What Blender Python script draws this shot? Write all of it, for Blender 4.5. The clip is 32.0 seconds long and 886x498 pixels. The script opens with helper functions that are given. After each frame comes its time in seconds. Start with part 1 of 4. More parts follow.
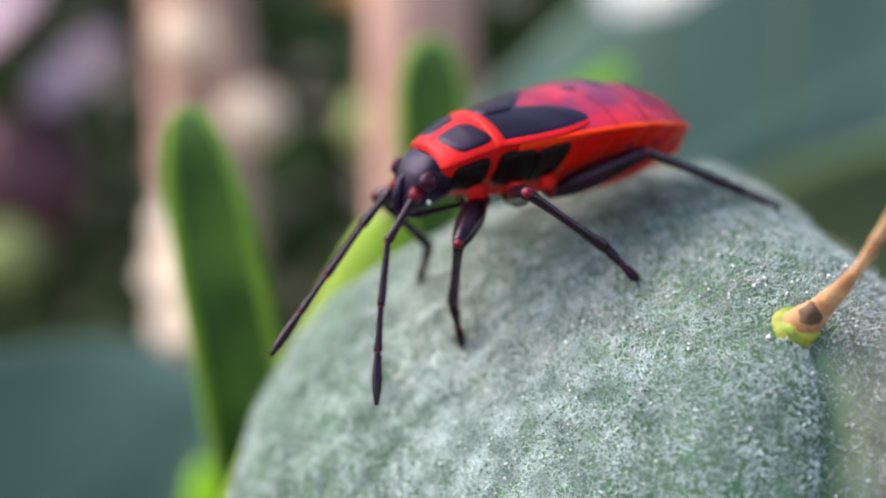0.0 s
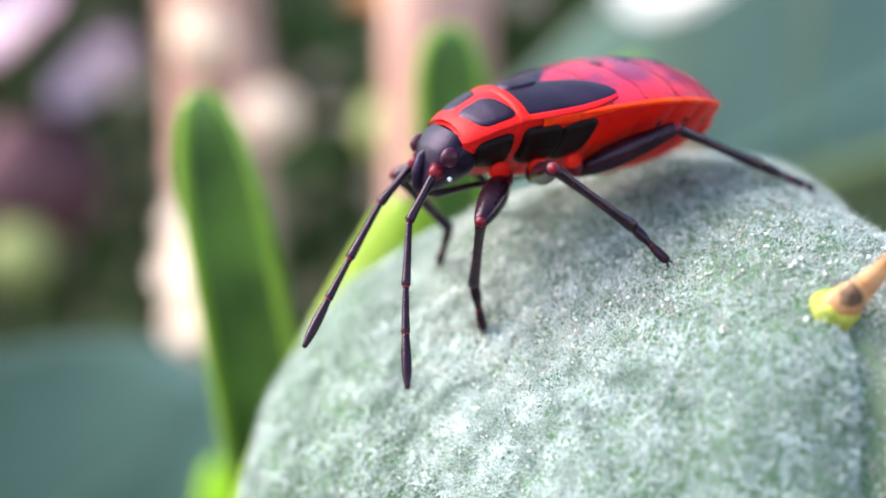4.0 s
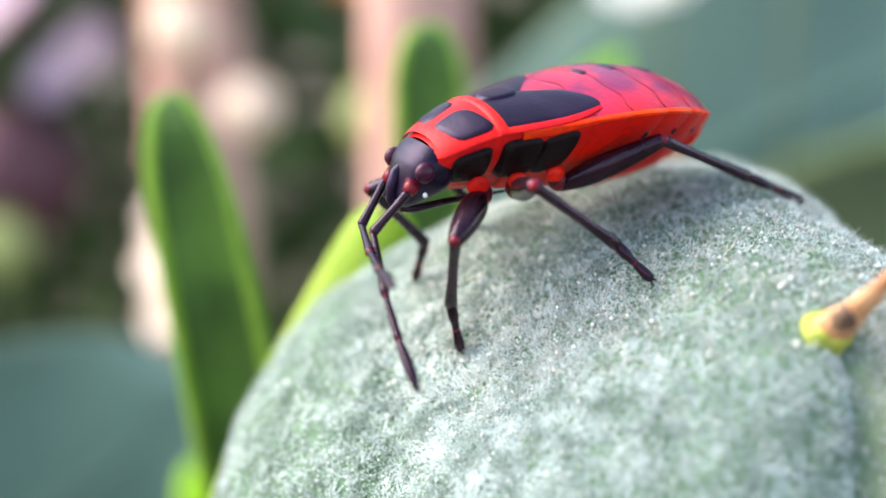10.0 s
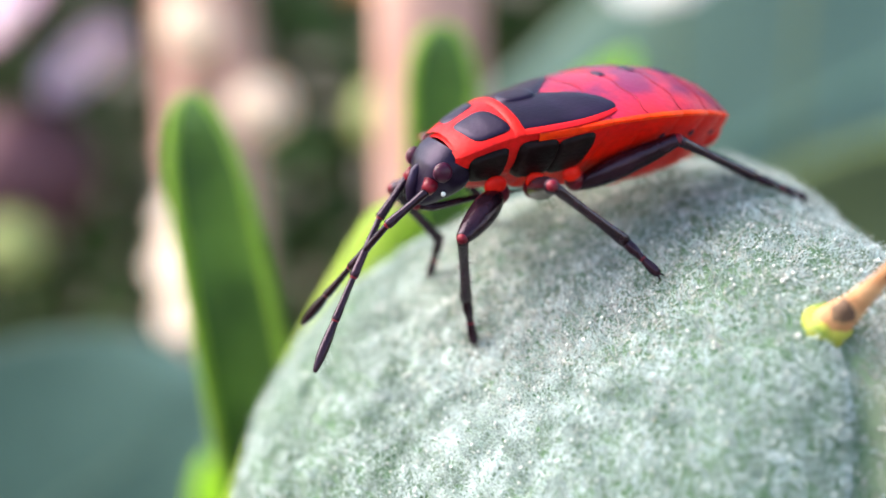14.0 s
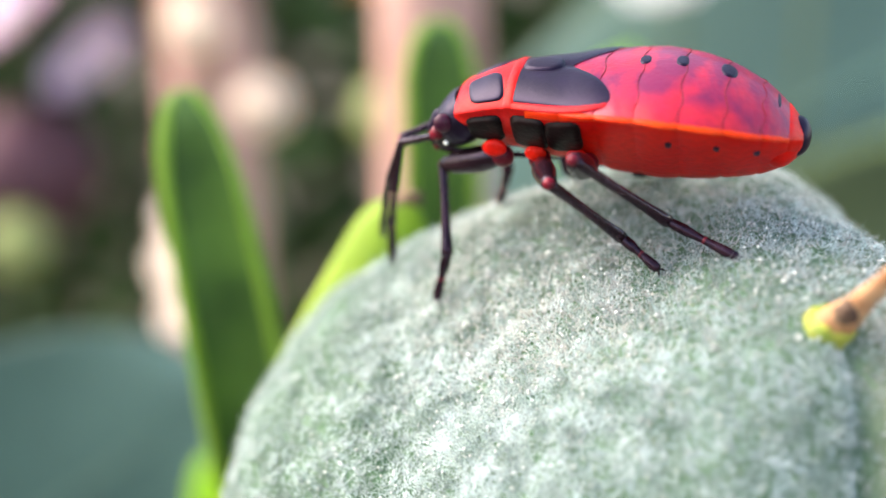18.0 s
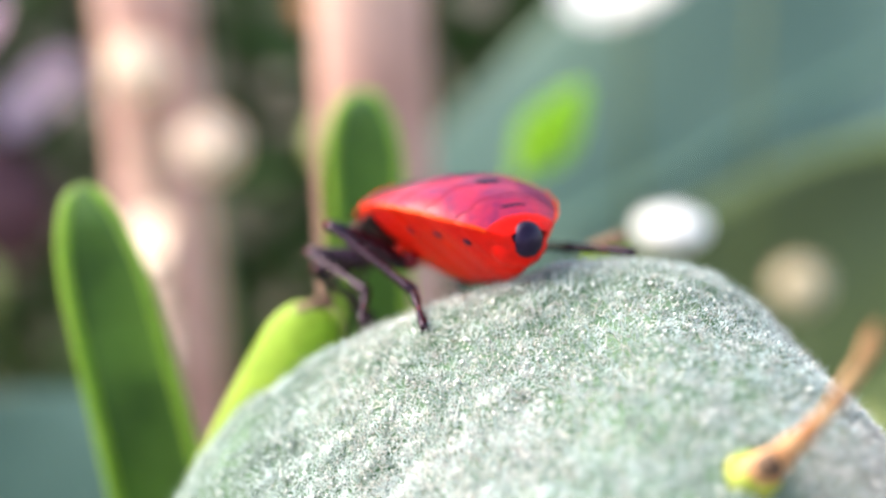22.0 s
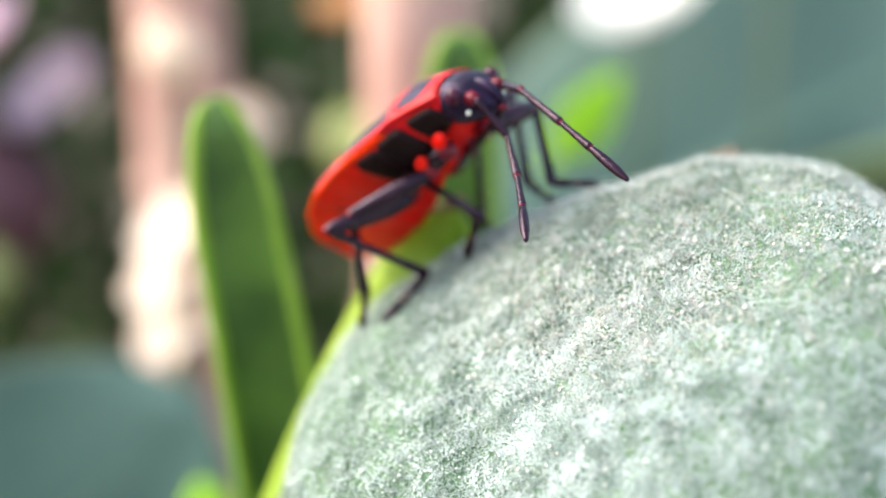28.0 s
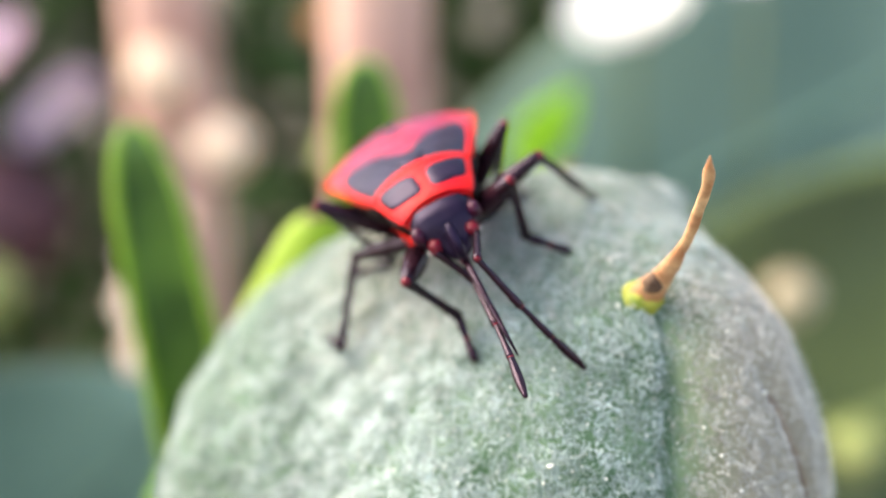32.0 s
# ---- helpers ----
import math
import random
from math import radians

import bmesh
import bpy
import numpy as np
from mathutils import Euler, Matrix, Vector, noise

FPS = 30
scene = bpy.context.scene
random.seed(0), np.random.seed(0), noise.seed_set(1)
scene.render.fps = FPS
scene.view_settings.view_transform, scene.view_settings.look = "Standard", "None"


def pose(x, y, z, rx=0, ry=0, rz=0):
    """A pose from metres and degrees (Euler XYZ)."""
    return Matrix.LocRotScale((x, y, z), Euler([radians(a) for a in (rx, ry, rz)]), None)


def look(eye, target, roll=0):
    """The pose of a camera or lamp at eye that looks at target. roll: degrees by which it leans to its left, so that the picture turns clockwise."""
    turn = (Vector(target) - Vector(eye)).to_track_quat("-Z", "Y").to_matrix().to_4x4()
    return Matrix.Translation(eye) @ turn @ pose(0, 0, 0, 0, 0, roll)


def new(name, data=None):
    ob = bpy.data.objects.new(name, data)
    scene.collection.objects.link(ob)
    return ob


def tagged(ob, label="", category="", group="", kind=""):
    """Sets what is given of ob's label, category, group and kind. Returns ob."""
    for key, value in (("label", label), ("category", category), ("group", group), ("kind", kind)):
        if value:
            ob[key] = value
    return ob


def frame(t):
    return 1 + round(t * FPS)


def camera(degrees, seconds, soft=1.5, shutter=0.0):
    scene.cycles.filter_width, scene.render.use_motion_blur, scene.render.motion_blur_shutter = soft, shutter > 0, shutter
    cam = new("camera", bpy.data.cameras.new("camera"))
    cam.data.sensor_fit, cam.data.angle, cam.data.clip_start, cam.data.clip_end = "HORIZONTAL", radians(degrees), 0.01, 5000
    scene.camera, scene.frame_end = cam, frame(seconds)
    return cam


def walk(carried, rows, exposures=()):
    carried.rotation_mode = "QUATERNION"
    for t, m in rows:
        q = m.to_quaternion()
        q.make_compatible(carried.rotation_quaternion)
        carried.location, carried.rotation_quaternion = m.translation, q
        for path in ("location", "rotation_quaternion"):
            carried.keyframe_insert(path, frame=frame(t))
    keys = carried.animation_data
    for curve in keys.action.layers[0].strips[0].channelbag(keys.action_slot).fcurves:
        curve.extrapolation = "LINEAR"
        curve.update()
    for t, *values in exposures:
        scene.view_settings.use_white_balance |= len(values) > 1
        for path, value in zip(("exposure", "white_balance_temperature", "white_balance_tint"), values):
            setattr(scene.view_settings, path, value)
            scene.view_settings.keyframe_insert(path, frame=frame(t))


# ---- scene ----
MM = 0.001
LIFT = 0.30  # height of the plan's origin over the soil, in metres


def at(x, y, z):
    """A place of the plan, in millimetres, as a place in the world."""
    return Vector((x * MM, y * MM, z * MM + LIFT))


# the camera: seconds, place in mm, yaw to the left, pitch up, roll in degrees
CAMERA_ROWS = (
    (0.0, -0.147, -0.916, 0.267, -0.44, -15.81, -0.03),
    (0.5, -0.088, -1.194, -0.180, 0.23, -15.63, 0.04),
    (1.0, -0.255, -1.321, -0.355, 0.34, -15.98, -0.09),
    (1.5, -0.289, -1.323, -0.575, 0.68, -15.90, 0.01),
    (2.0, -0.135, -1.152, -0.603, 1.07, -15.87, -0.07),
    (2.5, -0.289, -0.755, -0.567, 0.82, -15.85, -0.20),
    (3.0, -0.351, -0.810, -0.661, 0.36, -15.24, 0.29),
    (3.5, -0.337, -0.488, -0.594, 0.45, -15.50, 0.11),
    (5.5, -0.145, 0.093, -0.417, -0.40, -15.42, 0.11),
    (6.0, -0.238, 0.118, -0.260, -0.72, -15.66, 0.07),
    (6.5, -0.264, 0.144, -0.214, -1.12, -15.38, 0.14),
    (7.0, -0.471, 0.098, -0.410, -0.80, -15.58, 0.42),
    (7.5, -0.204, 0.426, -0.605, 0.43, -15.94, -0.01),
    (8.0, -0.156, 0.406, -0.496, 0.21, -15.88, -0.05),
    (8.5, -0.421, 0.261, -0.537, -0.05, -15.84, 0.23),
    (9.0, -0.453, 0.657, -0.471, -0.35, -16.06, 0.28),
    (9.5, -0.273, 0.891, -0.472, -0.29, -16.02, 0.45),
    (10.0, -0.103, 0.990, -0.188, -0.53, -16.18, 0.04),
    (10.5, -0.204, 1.124, -0.098, -0.73, -16.12, 0.37),
    (11.0, -0.450, 0.905, -0.044, -0.98, -16.16, 0.28),
    (11.5, -0.138, 0.038, 0.245, -0.90, -15.82, 0.20),
    (12.0, -0.435, -0.395, 0.024, -0.46, -16.04, 0.20),
    (12.5, -0.073, -0.171, 0.137, -0.07, -16.05, -0.12),
    (13.0, 0.000, 0.000, -0.000, 0.00, -16.00, 0.00),
    (13.5, -0.096, 0.170, 0.015, 0.06, -16.23, -0.14),
    (15.5, -0.342, 0.112, -0.232, -0.24, -16.10, 0.32),
    (16.0, -0.229, 0.034, -0.236, 0.13, -15.90, 0.10),
    (16.5, -0.348, -0.167, -0.261, -0.11, -15.95, 0.23),
    (17.0, -0.293, -0.122, -0.385, 0.04, -15.96, 0.13),
    (17.5, -0.284, 0.106, -0.413, -0.12, -16.02, 0.22),
    (18.0, 0.062, 0.741, -0.175, 0.28, -16.32, -0.08),
    (18.5, -0.092, 0.825, 0.059, -0.44, -16.34, -0.16),
    (19.0, -0.031, 0.850, 0.148, -0.55, -16.09, 0.06),
    (19.5, -0.107, 1.743, -0.075, -0.79, -15.47, 0.06),
    (20.0, -0.026, 3.767, 0.628, -1.96, -15.99, -0.46),
    (20.5, -0.004, 2.961, 1.216, -2.72, -16.35, -0.99),
    (21.0, 1.440, 2.774, 1.588, -1.61, -15.40, -1.72),
    (21.5, 1.413, 2.321, 1.725, -2.32, -15.39, -1.51),
    (22.0, 1.525, 3.139, 1.566, -1.53, -15.53, -1.69),
    (22.5, 0.173, 3.933, 1.546, -3.00, -16.11, -1.11),
    (23.0, -1.129, 5.350, 0.735, -3.22, -15.26, -0.24),
    (23.5, -3.486, 6.100, -0.612, -3.06, -15.50, -0.42),
    (24.0, -3.551, 2.658, -1.444, -2.08, -15.11, 0.02),
    (24.5, -3.371, 1.534, -1.668, -1.56, -14.46, 0.41),
    (25.5, -3.724, 1.678, -1.763, -1.70, -14.69, -0.08),
    (27.5, -4.478, 1.848, -2.030, -2.10, -15.13, 0.81),
    (28.0, -2.430, 0.941, -0.970, -2.00, -14.72, 0.06),
    (28.5, -0.524, 3.087, 0.104, -2.43, -15.84, -0.94),
    (29.0, 0.790, 3.979, 1.253, -3.05, -15.87, -0.85),
    (29.5, 0.750, 1.612, 1.051, -1.99, -15.22, -1.35),
    (30.0, 2.109, -3.303, 0.509, -1.46, -13.50, -0.92),
    (30.5, 1.800, -4.582, 0.069, -1.01, -13.69, -1.08),
    (31.0, 1.905, -4.459, 0.104, -0.56, -14.46, -1.13),
    (31.5, 2.006, -4.156, 0.154, -0.94, -14.46, -1.30),
    (32.0, 2.058, -4.201, 0.004, -1.15, -14.11, -0.84),
)


def aim(x, y, z, yaw, pitch, roll):
    a, b = radians(yaw), radians(pitch)
    eye = at(x, y, z)
    return look(eye, eye + Vector((-math.sin(a) * math.cos(b), math.cos(a) * math.cos(b), math.sin(b))), roll)


cam = camera(44, 32.0, soft=1.5)
cam.data.dof.use_dof = True
cam.data.dof.focus_distance = 0.0226
cam.data.dof.aperture_fstop = 36.0
walk(cam, [(row[0], aim(*row[1:])) for row in CAMERA_ROWS], exposures=[
    (0, 1.45, 7150, 13), (0.4, 1.95, 7150, 13), (1, 2.1, 7150, 13), (13, 2.1, 7350, 13), (20, 2.07, 7650, 14), (22.5, 2.13, 7600, 12), (24, 1.93, 7550, 10),
    (28, 2.1, 7650, 12), (30, 2.33, 8050, 13), (31, 2.28, 8050, 13), (32, 2.1, 8050, 13)])

# ---- light ----
world = bpy.data.worlds.new("world")
scene.world = world
world.use_nodes = True
sky = world.node_tree.nodes.new("ShaderNodeTexSky")
sky.sky_type, sky.sun_disc = "NISHITA", False
sky.sun_elevation, sky.sun_rotation = radians(45), radians(-79)
world.node_tree.links.new(sky.outputs[0], world.node_tree.nodes["Background"].inputs[0])
world.node_tree.nodes["Background"].inputs[1].default_value = 0.128
sun = new("sun", bpy.data.lights.new("sun", "SUN"))
sun.data.energy, sun.data.angle, sun.data.color = 1.85, radians(54), (1.0, 0.98, 0.94)
sun.matrix_world = look((-0.85, 0.16, 0.88), (0, 0, 0))


# ---- materials ----
def material(name, base, other=None, rough=0.5, scale=900.0, bump=0.0, bump_scale=4000.0, metal=0.0, coat=0.0, spec=0.5,
             sub=0.0, trans=0.0, island=0.0, tint=None, low=0.35, high=0.65, fine=None):
    """Two colours mixed by coarse noise, a fine grain and bump, all in the object's own metres."""
    m = bpy.data.materials.new(name)
    m.use_nodes = True
    nt = m.node_tree
    n, link = nt.nodes, nt.links.new
    b = n["Principled BSDF"]
    b.inputs["Roughness"].default_value, b.inputs["Metallic"].default_value = rough, metal
    b.inputs["Coat Weight"].default_value, b.inputs["Specular IOR Level"].default_value = coat, spec
    b.inputs["Coat Roughness"].default_value = 0.12
    if tint:
        b.inputs["Specular Tint"].default_value = (*tint, 1)
    co = n.new("ShaderNodeTexCoord")
    noise_a = n.new("ShaderNodeTexNoise")
    noise_a.inputs["Scale"].default_value, noise_a.inputs["Detail"].default_value = scale, 4
    link(co.outputs["Object"], noise_a.inputs["Vector"])
    ramp = n.new("ShaderNodeValToRGB")
    ramp.color_ramp.elements[0].position, ramp.color_ramp.elements[1].position = low, high
    ramp.color_ramp.elements[0].color = (*base, 1)
    ramp.color_ramp.elements[1].color = (*(other or [min(1, c * 1.25) for c in base]), 1)
    link(noise_a.outputs["Fac"], ramp.inputs[0])
    out = ramp.outputs[0]
    grain = n.new("ShaderNodeTexNoise")
    grain.inputs["Scale"].default_value, grain.inputs["Detail"].default_value = bump_scale, 3
    link(co.outputs["Object"], grain.inputs["Vector"])
    mix = n.new("ShaderNodeMix")
    mix.data_type, mix.blend_type = "RGBA", "MULTIPLY"
    mix.inputs[0].default_value = 0.5
    spread = n.new("ShaderNodeMapRange")
    spread.inputs[1].default_value, spread.inputs[2].default_value = 0.3, 0.7
    spread.inputs[3].default_value, spread.inputs[4].default_value = 0.72, 1.2
    link(grain.outputs["Fac"], spread.inputs[0])
    link(out, mix.inputs[6])
    link(spread.outputs[0], mix.inputs[7])
    out = mix.outputs[2]
    if island:
        geo = n.new("ShaderNodeNewGeometry")
        vary = n.new("ShaderNodeMapRange")
        vary.inputs[3].default_value, vary.inputs[4].default_value = 1 - island, 1 + island
        link(geo.outputs["Random Per Island"], vary.inputs[0])
        mix2 = n.new("ShaderNodeMix")
        mix2.data_type, mix2.blend_type = "RGBA", "MULTIPLY"
        mix2.inputs[0].default_value = 1
        link(out, mix2.inputs[6])
        link(vary.outputs[0], mix2.inputs[7])
        out = mix2.outputs[2]
    link(out, b.inputs["Base Color"])
    if bump:
        bm_node = n.new("ShaderNodeBump")
        bm_node.inputs["Strength"].default_value, bm_node.inputs["Distance"].default_value = bump, 0.00004
        link(grain.outputs["Fac"], bm_node.inputs["Height"])
        link(bm_node.outputs[0], b.inputs["Normal"])
    if sub:
        b.inputs["Subsurface Weight"].default_value = sub
        b.inputs["Subsurface Scale"].default_value = 0.0004
        b.inputs["Subsurface Radius"].default_value = (1.0, 0.5, 0.3)
    if trans:
        tr = n.new("ShaderNodeBsdfTranslucent")
        link(out, tr.inputs[0])
        ms = n.new("ShaderNodeMixShader")
        ms.inputs[0].default_value = trans
        link(b.outputs[0], ms.inputs[1])
        link(tr.outputs[0], ms.inputs[2])
        link(ms.outputs[0], n["Material Output"].inputs[0])
    return m


M = {
    "fruit": material("fruit_skin", (0.055, 0.115, 0.06), (0.13, 0.215, 0.13), 0.85, 700, 0.8, 4000, spec=0.15),
    "fuzz": material("fruit_hair", (0.29, 0.375, 0.33), (0.70, 0.785, 0.765), 0.5, 1500, 0, 7000, island=0.42, trans=0.2, low=0.34, high=0.70),
    "wool": material("pale_wool", (0.44, 0.415, 0.37), (0.80, 0.77, 0.71), 0.7, 2600, 0, 5000, island=0.35, trans=0.15),
    "red": material("back_crimson", (0.60, 0.020, 0.036), (0.44, 0.012, 0.05), 0.36, 1500, 0.25, 9000, coat=0.10, spec=0.28, sub=0.15),
    "belly": material("belly_red", (0.80, 0.014, 0.004), (0.62, 0.006, 0.005), 0.42, 500, 0.2, 7000, spec=0.14, sub=0.25),
    "orange": material("margin_orange", (0.92, 0.075, 0.004), (0.86, 0.032, 0.004), 0.42, 500, 0.15, 7000, spec=0.16, sub=0.25),
    "rim": material("pronotum_red", (0.70, 0.012, 0.008), (0.54, 0.006, 0.012), 0.42, 900, 0.3, 9000, spec=0.16, sub=0.15),
    "black": material("shell_black", (0.004, 0.002, 0.007), (0.011, 0.005, 0.017), 0.40, 1500, 0.16, 14000, spec=0.32, tint=(0.75, 0.6, 1.0)),
    "seam": material("seam_crimson", (0.26, 0.010, 0.03), (0.15, 0.006, 0.02), 0.5, 3000, 0.2, 9000, spec=0.2),
    "soot": material("side_black", (0.004, 0.0015, 0.002), (0.012, 0.003, 0.004), 0.5, 1500, 0.5, 9000, spec=0.12),
    "leg": material("leg_black", (0.006, 0.002, 0.004), (0.022, 0.007, 0.012), 0.25, 1300, 0.3, 9000, spec=0.33, tint=(0.9, 0.7, 0.95)),
    "joint": material("joint_red", (0.20, 0.006, 0.018), (0.07, 0.003, 0.010), 0.34, 3000, 0.2, 9000, spec=0.25),
    "eye": material("eye_dark", (0.030, 0.004, 0.016), (0.06, 0.007, 0.025), 0.35, 5000, 0.1, 20000, spec=0.25),
    "bract": material("bract_green", (0.30, 0.48, 0.03), (0.42, 0.58, 0.06), 0.5, 350, 0.2, 3000, trans=0.35),
    "scorch": material("dry_brown", (0.10, 0.05, 0.03), (0.25, 0.16, 0.10), 0.8, 900, 0.8, 5000),
    "style": material("dry_style", (0.46, 0.20, 0.09), (0.74, 0.46, 0.25), 0.7, 1400, 1.0, 5000),
    "stylebase": material("style_base", (0.13, 0.24, 0.03), (0.46, 0.40, 0.05), 0.6, 1800, 0.9, 5000),
    "blade": material("blade_green", (0.03, 0.095, 0.012), (0.095, 0.21, 0.03), 0.45, 320, 0.3, 2500, trans=0.25),
    # highlight on strap leaf edges put into the colour; also serves lime midribs
    "edge": material("blade_edge_lit", (0.20, 0.40, 0.03), (0.32, 0.52, 0.06), 0.45, 180, 0.2, 2500, trans=0.3),
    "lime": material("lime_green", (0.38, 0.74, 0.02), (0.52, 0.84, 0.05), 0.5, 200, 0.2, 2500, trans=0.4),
    "stem": material("stem_pink", (0.46, 0.235, 0.19), (0.66, 0.40, 0.33), 0.7, 60, 0.3, 900),
    "glaucous": material("leaf_glaucous", (0.05, 0.115, 0.095), (0.085, 0.165, 0.13), 0.5, 18, 0.2, 500),
    "dark": material("leaf_dark", (0.026, 0.055, 0.018), (0.06, 0.105, 0.034), 0.6, 40, 0.2, 600, island=0.4, trans=0.2, spec=0.12),
    "soil": material("soil", (0.05, 0.035, 0.022), (0.10, 0.08, 0.05), 0.95, 12, 0.6, 200),
    "grain": material("pale_grain", (0.75, 0.76, 0.70), (0.85, 0.85, 0.8), 0.4, 3000, 0, 9000, island=0.2),
    "olive": material("leaf_olive", (0.03, 0.052, 0.012), (0.075, 0.105, 0.024), 0.5, 14, 0.2, 500),
    "sage": material("leaf_sage", (0.078, 0.155, 0.12), (0.14, 0.225, 0.17), 0.5, 14, 0.2, 500),
    # the lit rim of a curling leaf, put into a lighter olive
    "hem": material("leaf_hem_lit", (0.12, 0.17, 0.05), (0.18, 0.23, 0.08), 0.5, 30, 0.2, 500),
    # near-white, so that bright highlights are carried by the colour
    "petal": material("highlight_white", (0.88, 0.88, 0.85), (0.92, 0.92, 0.9), 0.5, 90, 0.1, 600, trans=0.12),
    # bright tan standing in for glints that blur into discs
    "blush": material("highlight_blush", (0.90, 0.62, 0.44), (0.95, 0.76, 0.58), 0.6, 90, 0.1, 600, trans=0.12),
    # pale cream that stands in for sunlight on the stem
    "cream": material("sunlit_cream", (0.92, 0.70, 0.54), (0.95, 0.84, 0.72), 0.5, 90, 0.1, 600, trans=0.12),
    "tan": material("seed_tan", (0.40, 0.32, 0.20), (0.52, 0.44, 0.30), 0.6, 90, 0.1, 600),
    "lime2": material("seed_green", (0.30, 0.36, 0.10), (0.42, 0.46, 0.18), 0.6, 90, 0.1, 600, trans=0.2),
    "rust": material("petal_rust", (0.42, 0.15, 0.05), (0.5, 0.22, 0.08), 0.6, 90, 0.1, 600),
    "maroon": material("seed_maroon", (0.09, 0.03, 0.04), (0.14, 0.05, 0.06), 0.7, 60, 0.1, 600),
    "rib": material("midrib_pale", (0.085, 0.17, 0.125), (0.12, 0.21, 0.16), 0.5, 40, 0.1, 500),
    "mauve2": material("petal_grey_mauve", (0.60, 0.42, 0.52), (0.70, 0.54, 0.62), 0.6, 90, 0.1, 600, trans=0.1),
    "mauve": material("petal_mauve", (0.82, 0.56, 0.68), (0.90, 0.72, 0.82), 0.6, 90, 0.1, 600, trans=0.1),
}


def pale_side(m, normal, pale):
    """Blends a pale colour into m's base colour beyond a plane through its object's origin, below the shoulder."""
    nt = m.node_tree
    n, link = nt.nodes, nt.links.new
    b = n["Principled BSDF"]
    co = n.new("ShaderNodeTexCoord")
    unit = n.new("ShaderNodeVectorMath")
    unit.operation = "NORMALIZE"
    link(co.outputs["Object"], unit.inputs[0])
    dot = n.new("ShaderNodeVectorMath")
    dot.operation = "DOT_PRODUCT"
    dot.inputs[1].default_value = normal
    link(unit.outputs[0], dot.inputs[0])
    beyond = n.new("ShaderNodeMapRange")
    beyond.inputs[1].default_value, beyond.inputs[2].default_value = 0.0, 0.16
    link(dot.outputs["Value"], beyond.inputs[0])
    xyz = n.new("ShaderNodeSeparateXYZ")
    link(unit.outputs[0], xyz.inputs[0])
    low = n.new("ShaderNodeMapRange")
    low.inputs[1].default_value, low.inputs[2].default_value = 0.86, 0.66
    link(xyz.outputs[2], low.inputs[0])
    both = n.new("ShaderNodeMath")
    both.operation = "MULTIPLY"
    link(beyond.outputs[0], both.inputs[0])
    link(low.outputs[0], both.inputs[1])
    mix = n.new("ShaderNodeMix")
    mix.data_type = "RGBA"
    mix.inputs[7].default_value = (*pale, 1)
    link(both.outputs[0], mix.inputs[0])
    link(b.inputs["Base Color"].links[0].from_socket, mix.inputs[6])
    link(mix.outputs[2], b.inputs["Base Color"])


def smudged(m, dark, half_width):
    """Dull smudges stretched across the x axis of m's object, fading out towards its sides."""
    nt = m.node_tree
    n, link = nt.nodes, nt.links.new
    b = n["Principled BSDF"]
    co = n.new("ShaderNodeTexCoord")
    stretch = n.new("ShaderNodeMapping")
    stretch.inputs["Scale"].default_value = (1.0, 0.55, 0.2)
    link(co.outputs["Object"], stretch.inputs["Vector"])
    cloud = n.new("ShaderNodeTexNoise")
    cloud.inputs["Scale"].default_value, cloud.inputs["Detail"].default_value = 1500, 3
    link(stretch.outputs[0], cloud.inputs["Vector"])
    cut = n.new("ShaderNodeMapRange")
    cut.inputs[1].default_value, cut.inputs[2].default_value, cut.inputs[4].default_value = 0.34, 0.56, 0.9
    link(cloud.outputs["Fac"], cut.inputs[0])
    xyz = n.new("ShaderNodeSeparateXYZ")
    link(co.outputs["Object"], xyz.inputs[0])
    side = n.new("ShaderNodeMath")
    side.operation = "ABSOLUTE"
    link(xyz.outputs[1], side.inputs[0])
    fade = n.new("ShaderNodeMapRange")
    fade.inputs[1].default_value, fade.inputs[2].default_value = half_width, half_width * 0.75
    link(side.outputs[0], fade.inputs[0])
    both = n.new("ShaderNodeMath")
    both.operation = "MULTIPLY"
    link(cut.outputs[0], both.inputs[0])
    link(fade.outputs[0], both.inputs[1])
    mix = n.new("ShaderNodeMix")
    mix.data_type = "RGBA"
    mix.inputs[7].default_value = (*dark, 1)
    link(both.outputs[0], mix.inputs[0])
    link(b.inputs["Base Color"].links[0].from_socket, mix.inputs[6])
    link(mix.outputs[2], b.inputs["Base Color"])


smudged(M["red"], (0.15, 0.010, 0.06), 0.0017)


# ---- mesh tools ----
def mesh_object(name, verts, faces, mat, smooth=True):
    me = bpy.data.meshes.new(name)
    me.from_pydata([tuple(v) for v in verts], [], faces)
    if smooth:
        me.polygons.foreach_set("use_smooth", [True] * len(me.polygons))
    me.materials.append(mat)
    me.update()
    return new(name, me)


def part(name, verts, faces, mat, parent, label="", smooth=True):
    ob = mesh_object(name, verts, faces, mat, smooth)
    ob.parent = parent
    if label:
        ob["label"] = label
    return ob


def thing(name, m, label, category, group=""):
    ob = new(name)
    ob.empty_display_size = 0.001
    ob.matrix_world = m
    return tagged(ob, label, category, group)


def grid(fn, nu, nv, close_u=False, close_v=False):
    """Verts and faces of fn(u, v), u and v from 0 to 1."""
    cu, cv = (nu if close_u else nu + 1), (nv if close_v else nv + 1)
    verts = [fn(i / nu, j / nv) for i in range(cu) for j in range(cv)]
    faces = []
    for i in range(nu):
        for j in range(nv):
            a, b = i % cu, (i + 1) % cu
            c, d = j % cv, (j + 1) % cv
            faces.append((a * cv + c, b * cv + c, b * cv + d, a * cv + d))
    return verts, faces


